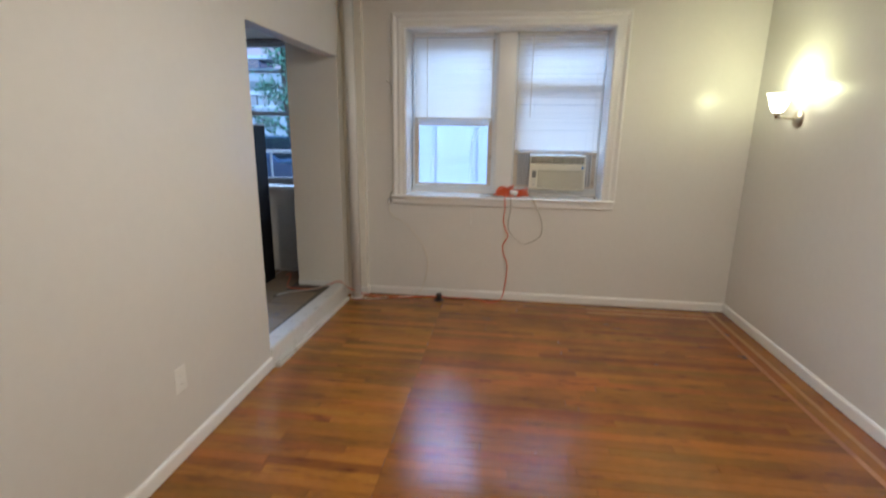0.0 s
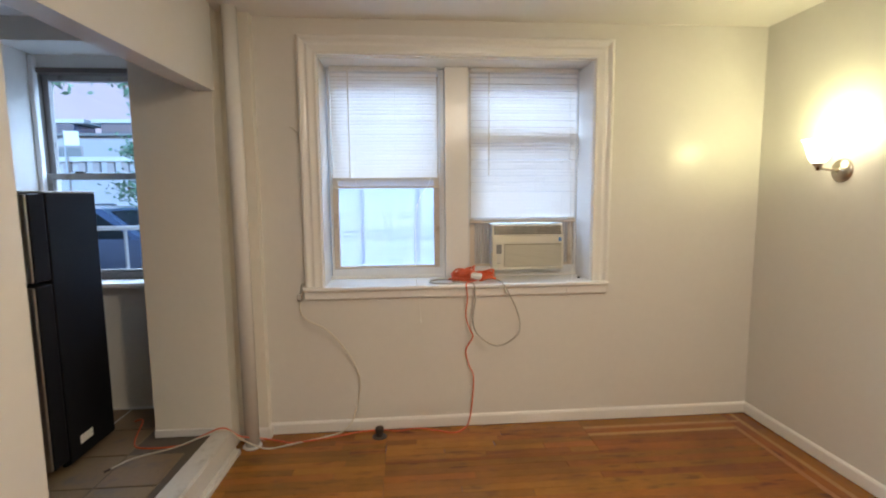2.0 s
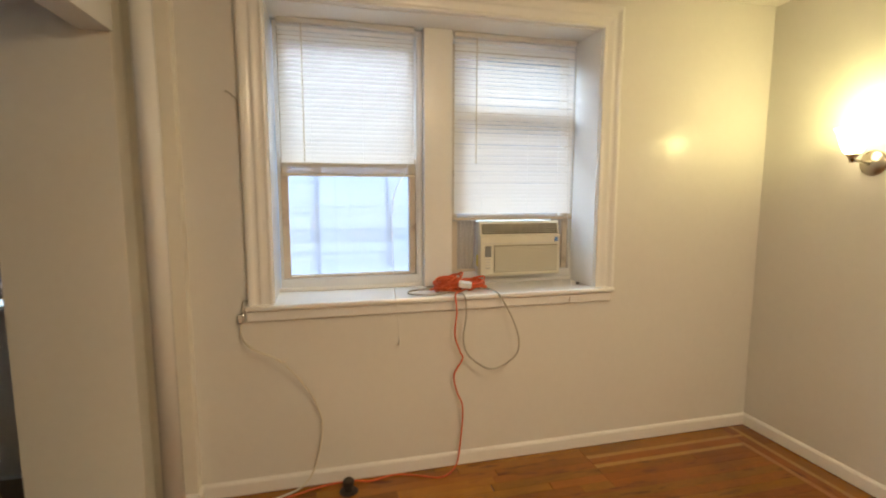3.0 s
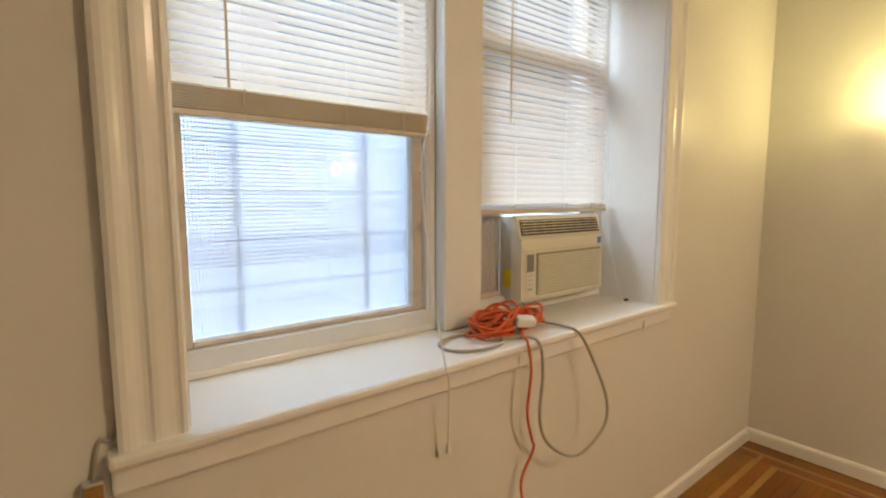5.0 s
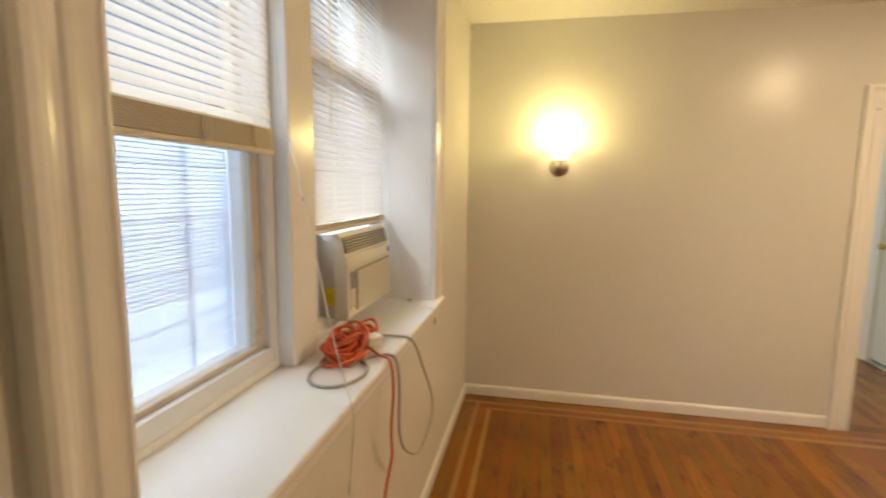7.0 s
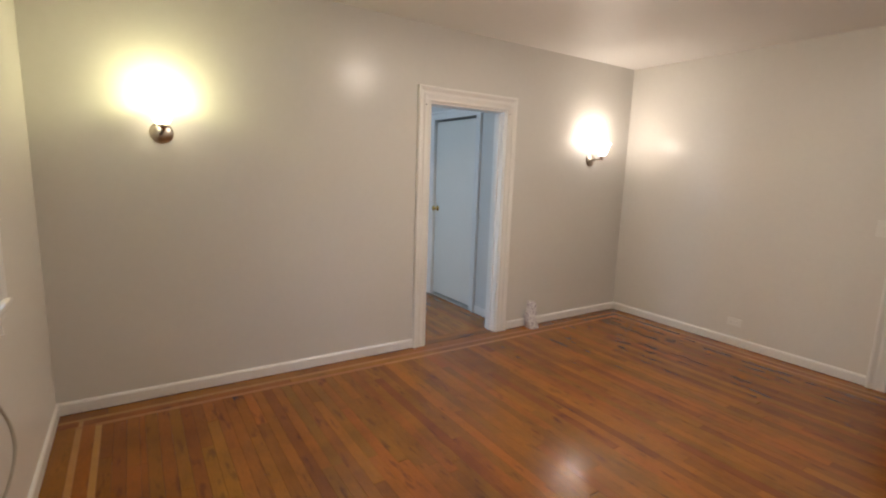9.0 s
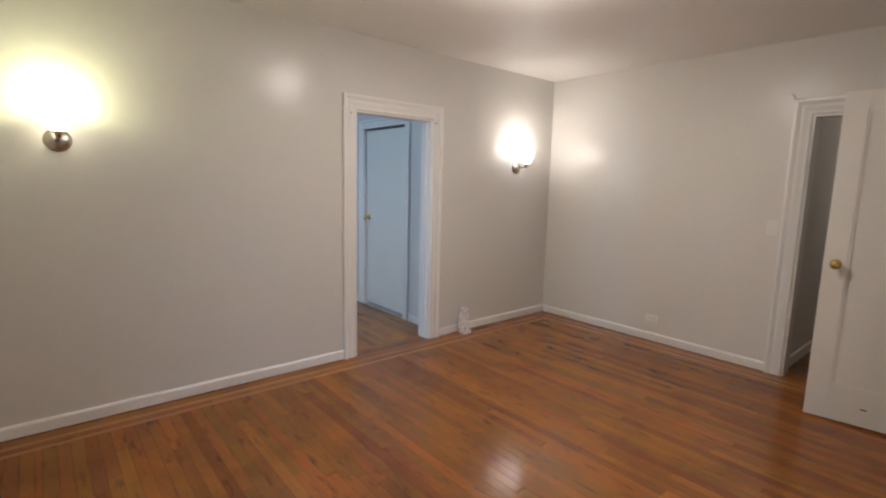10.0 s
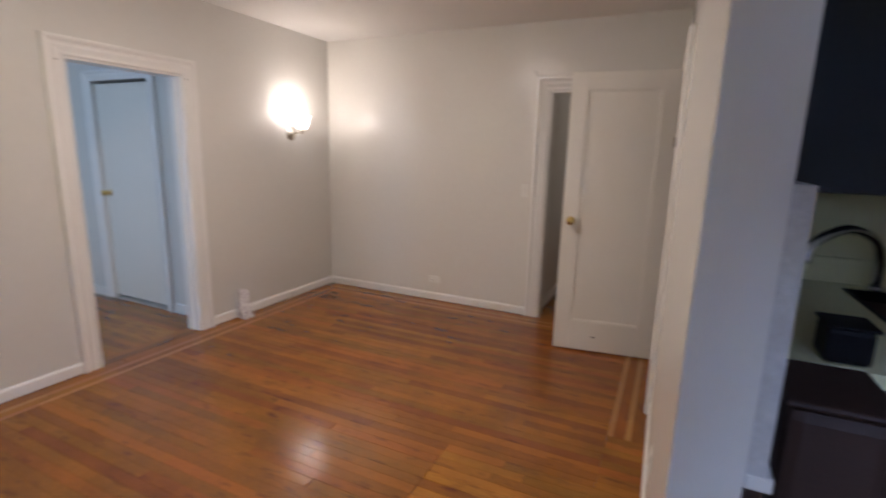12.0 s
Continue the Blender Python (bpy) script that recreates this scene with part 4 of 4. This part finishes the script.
part("spec_label", box(fx1 - 0.001, fx1 + 0.0012, fy0 + 0.08, fy0 + 0.18, KF + 0.10, KF + 0.145), WHITE, t, "white paper label")
for x in (fx0 + 0.06, fx1 - 0.06):
    for y in (fy0 + 0.05, fy1 - 0.05):
        part("foot", lathe([(0.018, 0.0), (0.018, 0.032), (0.0, 0.032)], 10, m=pose(x, y, KF)), BLACK, t)

t = thing("base_cabinet", "dark brown wooden kitchen base cabinet", "cabinet")
bx0, bx1, by0, by1 = -2.2, -0.86, 2.41, 3.37
part("body", box(bx0, bx1, by0, by1 - 0.02, KF + 0.08, 0.965, 0.003), BROWN, t)
part("plinth", box(bx0, bx1, by0, by1 - 0.07, KF, KF + 0.08), BROWN, t)
for i in range(3):
    x = bx0 + 0.01 + i * (bx1 - bx0) / 3
    dd = part("door", box(x, x + (bx1 - bx0) / 3 - 0.015, by1 - 0.02, by1, KF + 0.10, 0.94, 0.004), BROWN, t)
    part("handle", tube([(x + 0.06, by1, 0.80), (x + 0.06, by1 + 0.025, 0.80), (x + 0.06, by1 + 0.025, 0.90), (x + 0.06, by1, 0.90)], 0.005, 8, 3), CHROME, dd)
t = thing("countertop", "cream kitchen countertop with a black sink cut in", "countertop")
b = bmesh.new()
for q in ((bx0, -1.80, by0, by1 + 0.03), (-1.24, bx1 + 0.02, by0, by1 + 0.03), (-1.80, -1.24, by0, 2.52), (-1.80, -1.24, 2.96, by1 + 0.03)):
    box(*q, 0.966, 1.0, bm=b)
part("slab", b, COUNTER, t)
part("backsplash", box(bx0, bx1, by0 - 0.008, by0 + 0.01, 1.001, 1.10, 0.003), COUNTER, t)
t = thing("sink", "black composite kitchen sink", "sink")
b = box(-1.80, -1.24, 2.52, 2.53, 0.80, 1.004)
for q in ((-1.80, -1.24, 2.95, 2.96), (-1.80, -1.79, 2.53, 2.95), (-1.25, -1.24, 2.53, 2.95)):
    box(*q, 0.80, 1.004, bm=b)
box(-1.80, -1.24, 2.52, 2.96, 0.79, 0.80, bm=b)
part("basin", b, BLACK, t)
t = thing("faucet", "chrome gooseneck kitchen faucet", "faucet")
part("spout", tube([(-1.34, 2.49, 1.0), (-1.335, 2.50, 1.12), (-1.29, 2.55, 1.20), (-1.19, 2.63, 1.235), (-1.09, 2.70, 1.19), (-1.065, 2.72, 1.12)], 0.018, 12), CHROME, t, smooth=True)
part("base", lathe([(0.028, 0.0), (0.026, 0.01), (0.018, 0.03), (0.0, 0.03)], 16, m=pose(-1.34, 2.49, 1.0)), CHROME, t, smooth=True)
t = thing("counter_caddy", "black plastic caddy standing at the counter edge", "caddy")
part("holder", box(-1.085, -0.99, 3.27, 3.375, 1.0, 1.086, 0.012), BLACK, t)
part("rim", box(-1.09, -0.985, 3.265, 3.38, 1.0865, 1.094, 0.003), BLACK, t)
# plain lidded block added for a dark shape of unknown kind
t = thing("brown_block", "dark brown lidded block for an unidentified shape before the counter", "crate")
part("body", box(-1.05, -0.875, 3.43, 3.66, KF + 0.004, 0.998, 0.028), BROWN, t)
part("lid", box(-1.06, -0.868, 3.425, 3.668, 0.999, 1.014, 0.007), BROWN, t)
t = thing("wall_cabinet", "near-black kitchen wall cabinet", "cabinet")
part("body", box(bx0, -0.86, 2.41, 2.74, 1.37, 2.15, 0.003), CABINET, t)
for i in range(3):
    x = bx0 + 0.01 + i * 0.44
    dd = part("door", box(x, x + 0.435, 2.741, 2.76, 1.365, 2.14, 0.003), CABINET, t)
    part("handle", lathe([(0.006, 0.0), (0.012, 0.012), (0.0, 0.02)], 10, m=pose(x + 0.38, 2.76, 1.43, -90)), IRON, dd)
structure("tile_edge", box(XJ - 0.142, XJ - 0.113, 3.2, YJ - 0.002, 0.955, 1.434), MORTAR, "rough plaster and tile edge beside the opening", "wall")
t = thing("ledge_shelf", "narrow white ledge below the rough tile edge", "shelf")
part("board", box(XJ - 0.155, XJ - 0.113, 3.3, YJ - 0.004, 0.925, 0.954, 0.004), MARBLE, t)
part("cleat", box(XJ - 0.145, XJ - 0.113, 3.32, YJ - 0.03, 0.86, 0.925), BROWN, t)

# kitchen saddle
b = prism([(XJ + 0.012, YJ + 0.001), (XH + 0.004, YP - 0.002), (XH - 0.112, YP - 0.002), (XJ - 0.125, YJ + 0.001)], 0.0, 0.138)
bmesh.ops.bevel(b, geom=[e for e in b.edges if all(v.co.z > 0.1 for v in e.verts)], offset=0.008, segments=2, affect="EDGES")
structure("threshold", b, MARBLE, "worn white saddle step at the kitchen opening", "threshold")
b = prism([(XJ + 0.05, YJ + 0.02), (XH + 0.039, YP - 0.03), (XH + 0.004, YP - 0.03), (XJ + 0.012, YJ + 0.02)], 0.0, 0.04)
bmesh.ops.bevel(b, geom=[e for e in b.edges if all(v.co.z > 0.03 for v in e.verts)], offset=0.015, segments=2, affect="EDGES")
structure("trim_threshold", b, MARBLE, "chipped white moulding along the saddle", "trim")

# ---- outdoors ----
GRASS = material("pavement_concrete", (0.30, 0.29, 0.28), 0.85, spread=0.12, scale=0.6)
ASPHALT = material("asphalt", (0.055, 0.055, 0.058), 0.85, spread=0.15, scale=1.0)
BRICK = material("far_brick", (0.43, 0.42, 0.45), 0.85, spread=0.12, scale=1.2, fine=14)
ROOFING = material("grey_roofing", (0.20, 0.21, 0.22), 0.8, spread=0.15)
TERRA = material("terracotta_baluster", (0.36, 0.31, 0.31), 0.8, spread=0.1)
RAILING = material("white_railing", (0.58, 0.58, 0.60), 0.5, spread=0.05)
CARPAINT = material("dark_blue_car_paint", (0.06, 0.10, 0.19), 0.2, metal=0.35, coat=0.8)
SILVER = material("silver_car_paint", (0.42, 0.44, 0.46), 0.25, metal=0.6, coat=0.6)
TAIL = material("tail_lens", (0.25, 0.02, 0.02), 0.2)
DARKGLASS = material("car_glass", (0.02, 0.025, 0.03), 0.05)
RUBBER = material("tyre_rubber", (0.02, 0.02, 0.02), 0.8)
LEAF = material("leaf_green", (0.19, 0.34, 0.22), 0.6, spread=0.3, scale=6)
BARK = material("bark", (0.10, 0.07, 0.05), 0.9, spread=0.3, scale=8, bump=0.6)
G = -0.03
structure("ground", box(-400, 400, -400, 800, G - 0.02, G), GRASS, "grey concrete ground outside", "ground")
structure("road", box(-200, 200, 12.5, 22, G, G + 0.004), ASPHALT, "asphalt street", "road")


def car(m, paint, label):
    t = thing("car", label, "car", "parked cars", at=m)
    b = bmesh.new()
    prof = [(-2.15, 0.35), (-2.2, 0.62), (-2.05, 0.86), (-1.2, 0.95), (-0.55, 1.38), (0.75, 1.42), (1.45, 1.02), (2.1, 0.92), (2.2, 0.6), (2.15, 0.35)]
    sides = []
    for y, s in ((-0.86, 1.0), (0.86, 1.0)):
        sides.append([b.verts.new((x, y * (0.80 if z > 1.1 else 1.0), z)) for x, z in prof])
    for i in range(len(prof)):
        j = (i + 1) % len(prof)
        b.faces.new((sides[0][i], sides[0][j], sides[1][j], sides[1][i]))
    for q in sides:
        b.faces.new([q[i] for i in (0, 1, 2, 3, 6, 7, 8, 9)])
        b.faces.new([q[i] for i in (3, 4, 5, 6)])
    part("body", b, paint, t)
    b = bmesh.new()
    b.faces.new([b.verts.new(v) for v in ((-1.13, -0.70, 1.0), (-1.13, 0.70, 1.0), (-0.62, 0.60, 1.35), (-0.62, -0.60, 1.35))])
    bmesh.ops.solidify(b, geom=list(b.faces), thickness=0.03)
    part("windscreen", b, DARKGLASS, t)
    for s in (-1, 1):
        for pts in (((-1.05, 0.98), (-0.5, 1.32), (0.05, 1.35), (0.05, 0.98)), ((0.12, 0.98), (0.12, 1.35), (0.68, 1.36), (1.2, 1.03))):
            b = bmesh.new()
            b.faces.new([b.verts.new((x, s * (0.872 if z < 1.1 else 0.722), z)) for x, z in pts])
            bmesh.ops.solidify(b, geom=list(b.faces), thickness=0.012)
            part("window", b, DARKGLASS, t)
    for x in (-1.35, 1.35):
        for y in (-0.82, 0.82):
            w = part("wheel", lathe([(0.31, -0.1), (0.33, -0.08), (0.33, 0.08), (0.31, 0.1), (0.2, 0.1), (0.0, 0.09)], 20), RUBBER, t)
            w.location, w.rotation_euler = (x, y, 0.33), (radians(90), 0, 0)
            part("rim", lathe([(0.2, -0.105), (0.2, 0.105), (0.05, 0.09), (0.0, 0.09)], 14), SILVER, w)
    for x, mm in ((-2.19, RAILING), (2.19, TAIL)):
        for y in (-0.62, 0.62):
            part("headlight" if x < 0 else "tail_light", box(x - 0.02, x + 0.02, y - 0.16, y + 0.16, 0.62, 0.76, 0.01), mm, t)
    return t


car(pose(-4.3, 10.2, G, 0, 0, 176), CARPAINT, "dark blue sedan parked outside the kitchen window")
car(pose(-8.6, 16.5, G, 0, 0, 180), SILVER, "silver car parked across the drive")
t = thing("yard_fence", "low grey pipe railing outside the window", "railing")
part("top_rail", tube([(-6, 7.3, 1.21), (1, 7.3, 1.21)], 0.022, 8, 0), RAILING, t)
for i in range(10):
    x = -5.9 + i * 0.72
    part("post", tube([(x, 7.3, G), (x, 7.3, 1.21)], 0.016, 8, 0), BAR, t)
t = thing("retaining_wall", "low brick wall with a white railing across the street", "wall")
part("wall", box(-40, 30, 24, 24.4, G, 2.45), BRICK, t)
part("coping", box(-40, 30, 23.95, 24.45, 2.45, 2.58), RAILING, t)
for i in range(120):
    part("baluster", box(-40 + i * 0.58, -39.72 + i * 0.58, 24.1, 24.25, 2.58, 3.05), TERRA, t)
part("handrail", box(-40, 30, 24.0, 24.35, 3.05, 3.25), RAILING, t)
t = thing("street_sign", "white blank sign panel on a thin grey post", "sign")
part("post", tube([(-13.5, 23.7, G), (-13.5, 23.7, 4.3)], 0.04, 8, 0), BAR, t)
part("panel", box(-13.48, -12.90, 23.64, 23.67, 3.68, 4.26, 0.01), WHITE, t)
t = thing("low_building", "long low brick building with dark roof units", "building")
part("wall", box(-60, 25, 34, 42, G, 5.3), BRICK, t)
part("roof", box(-60.3, 25.3, 33.7, 42.3, 5.3, 5.45), ROOFING, t)
for x in (-21.5, -18.0, -12.8, -9.4):
    u = part("roof_unit", box(x, x + 1.95, 33.9, 36, 5.45, 6.05, 0.05), CARPAINT, t, "dark roof unit")
    part("cap", box(x - 0.5, x + 2.6, 33.8, 36.1, 6.051, 6.30, 0.03), RAILING, u)
for i in range(14):
    w = part("window", box(-45 + i * 4, -43.2 + i * 4, 33.94, 34.0, 3.6, 4.7), TERRA, t)
    part("pane", box(-44.9 + i * 4, -43.3 + i * 4, 33.92, 33.945, 3.7, 4.6), ROOFING, w)
t = thing("apartment_building", "tall pale pink brick apartment building far off", "building")
PINK = material("pink_brick", (0.60, 0.42, 0.43), 0.85, spread=0.06, scale=0.4)
part("wall", box(-70, 20, 60, 75, G, 22), PINK, t)
part("roof", box(-70.4, 20.4, 59.6, 75.4, 22, 22.6), ROOFING, t)


def tree(m, height, label, seed, spread=2.2, leaves=2600, low=0.3):
    t = thing("tree", label, "tree", "street trees", at=m)
    rnd = random.Random(seed)
    b = bmesh.new()
    tips = []
    tube([(0, 0, 0), (0.05, 0.03, height * 0.3), (-0.04, 0.05, height * 0.6), (0.02, 0, height * 0.95)], 0.10, 8, 4, bm=b)
    for i in range(26):
        z = height * rnd.uniform(low, 0.92)
        a, l = rnd.uniform(0, 6.28), spread * rnd.uniform(0.5, 1.0) * (1.15 - z / height * 0.6)
        e = Vector((l * math.cos(a), l * math.sin(a), z + rnd.uniform(0.1, 0.8)))
        tube([(0, 0, z), tuple(e * 0.5 + Vector((0, 0, z * 0.5 + 0.1))), tuple(e)], 0.03, 6, 4, bm=b)
        tips += [Vector((0, 0, z)).lerp(e, f) for f in (0.45, 0.7, 0.9, 1.0)]
    part("trunk", b, BARK, t)
    vs, fs = [], []
    for i in range(leaves):
        c = rnd.choice(tips) + Vector([rnd.gauss(0, 0.17) for _ in range(3)])
        u = Vector([rnd.gauss(0, 1) for _ in range(3)]).normalized()
        w = u.cross(Vector([rnd.gauss(0, 1) for _ in range(3)])).normalized()
        s = rnd.uniform(0.035, 0.07)
        k = len(vs)
        vs += [c - u * s, c + w * s * 0.5, c + u * s, c - w * s * 0.5]
        fs.append((k, k + 1, k + 2, k + 3))
    me = bpy.data.meshes.new("crown")
    me.from_pydata([tuple(v) for v in vs], [], fs)
    me.materials.append(LEAF)
    ob = new("crown", me)
    ob.parent = t
    tagged(ob, kind="stuff")
    return t


tree(pose(-5.1, 14.0, G), 4.7, "green leafy street tree beyond the parked car", 5, 1.30, 8500)
tree(pose(-4.62, 9.0, G), 4.5, "green leafy tree close to the kitchen window", 7, 1.2, 6000, 0.60)

# ---- kitchen floor ----
floor_k = structure("floor_kitchen", prism([(-2.75, 2.4), (XJ - 0.113, 2.4), (XJ - 0.113, YJ), (XJ - 0.12, YJ), (XH - 0.12, YP + 0.01), (-1.07, YP + 0.01), (-1.07, 5.66), (-2.75, 5.66)], -0.05, KF - 0.004), GROUT, "beige square kitchen floor tiles", "floor")
me_tile = finish(box(-0.146, 0.146, -0.146, 0.146, 0.0, 0.006, 0.002), "tile", TILE)
for i in range(7):
    for j in range(11):
        x, y = -0.97 - i * 0.30, 5.48 - j * 0.30
        if x > -1.07 - 0.146 and y > YP - 0.146:
            continue
        s = new("tile", me_tile)
        s.parent = floor_k
        s.location = (x, y, KF - 0.005)

# ---- oak floor ----
floor = structure("floor", box(-0.80, XR + 0.13, YB - 0.13, YW, -0.08, -0.004), GAP, "varnished strip oak floor with pale inlay border", "floor")
rnd = random.Random(11)
PW, BORD = 0.0585, 0.214
fx0, fx1, fy0, fy1 = -0.665, XR - 0.004, YB + 0.004, YW - 0.004
shared = {}


def plank(x0, x1, y0, y1, mat, lift=0.0, under=None):
    along_x = (x1 - x0) >= (y1 - y0)
    length, width = (x1 - x0, y1 - y0) if along_x else (y1 - y0, x1 - x0)
    key = (round(length, 2), round(width, 4), mat.name)
    if key not in shared:
        l, w = length / 2 - 0.0006, width / 2 - 0.0003
        b = bmesh.new()
        lo = [b.verts.new((sx * l, sy * w, -0.006)) for sx, sy in ((-1, -1), (1, -1), (1, 1), (-1, 1))]
        mi = [b.verts.new((sx * l, sy * w, -0.0008)) for sx, sy in ((-1, -1), (1, -1), (1, 1), (-1, 1))]
        hi = [b.verts.new((sx * (l - 0.0004), sy * (w - 0.0004), 0.0)) for sx, sy in ((-1, -1), (1, -1), (1, 1), (-1, 1))]
        for p, q in ((lo, mi), (mi, hi)):
            for i in range(4):
                b.faces.new((p[i], p[(i + 1) % 4], q[(i + 1) % 4], q[i]))
        b.faces.new(hi)
        shared[key] = finish(b, "plank", mat)
    ob = new("plank", shared[key])
    ob.parent = under or floor
    ob.location = ((x0 + x1) / 2, (y0 + y1) / 2, lift + rnd.uniform(-0.0004, 0.0003))
    ob.rotation_euler = (rnd.gauss(0, 0.0022), rnd.uniform(-0.0005, 0.0005), 0 if along_x else math.pi / 2)
    return ob


def lay(x0, x1, y0, y1, mat, mean, under=None):
    y = y0
    while y < y1 - 0.008:
        w = min(PW, y1 - y)
        x = x0 - rnd.uniform(0, 0.5)
        while x < x1:
            l = round(rnd.uniform(0.7, 1.3) * mean, 1)
            a, e = max(x, x0), min(x + l, x1)
            if x1 - e < 0.15:
                e = x1
            if e - a > 0.02:
                plank(a, e, y, y + w, mat, 0.0, under)
            x = e if e == x1 else x + l
            if e == x1:
                break
        y += w


ix0, ix1, iy0, iy1 = fx0 + BORD, fx1 - BORD, fy0 + BORD, fy1 - BORD
SEAM_X, SEAM_Y = 0.265, 2.71
lay(ix0, ix1, iy0, SEAM_Y, OAK, 1.25)
lay(SEAM_X, ix1, SEAM_Y, 5.02, OAK, 1.1)
lay(1.52, ix1, 5.02, iy1, OAK, 0.9)
lay(-0.655, SEAM_X, SEAM_Y, fy1, OAK_LIGHT, 0.8)
lay(SEAM_X, 1.52, 5.02, fy1, OAK_LIGHT, 0.7)
lay(fx0, ix0, 2.25, 2.42, OAK_LIGHT, 0.4)
lay(fx0, ix0, 2.42, SEAM_Y, OAK, 0.4)
# border courses: plank, pale strip, plank, pale strip
for k, (d0, d1, mat) in enumerate(((0.0, 0.095, OAK), (0.095, 0.126, INLAY), (0.126, 0.183, OAK), (0.183, 0.214, INLAY))):
    step = 1.35 if mat is INLAY else 1.15
    y = fy0 + d0
    while y < fy1 - 0.02:
        e = min(y + step, fy1)
        plank(fx1 - d1, fx1 - d0, y, e, mat)
        y = e
    y = fy0 + d0
    while y < 2.25 - 0.02:
        e = min(y + step, 2.25)
        plank(fx0 + d0, fx0 + d1, y, e, mat)
        y = e
    x = fx0 + d1
    while x < fx1 - d1 - 0.02:
        e = min(x + step, fx1 - d1)
        plank(x, e, fy0 + d0, fy0 + d1, mat)
        x = e
    x = 1.52
    while x < fx1 - d1 - 0.02:
        e = min(x + step, fx1 - d1)
        plank(x, e, fy1 - d1, fy1 - d0, mat)
        x = e
# doorway sills
plank(XR + 0.0, XR + 0.065, 2.258, 2.992, OAK)
plank(XR + 0.067, XR + 0.128, 2.258, 2.992, OAK)
plank(-0.373, 0.355, YB - 0.065, YB, OAK)
lay(XR + 0.131, 4.73, 2.068, YW - 0.01, OAK_LIGHT, 1.2, floor_bed)
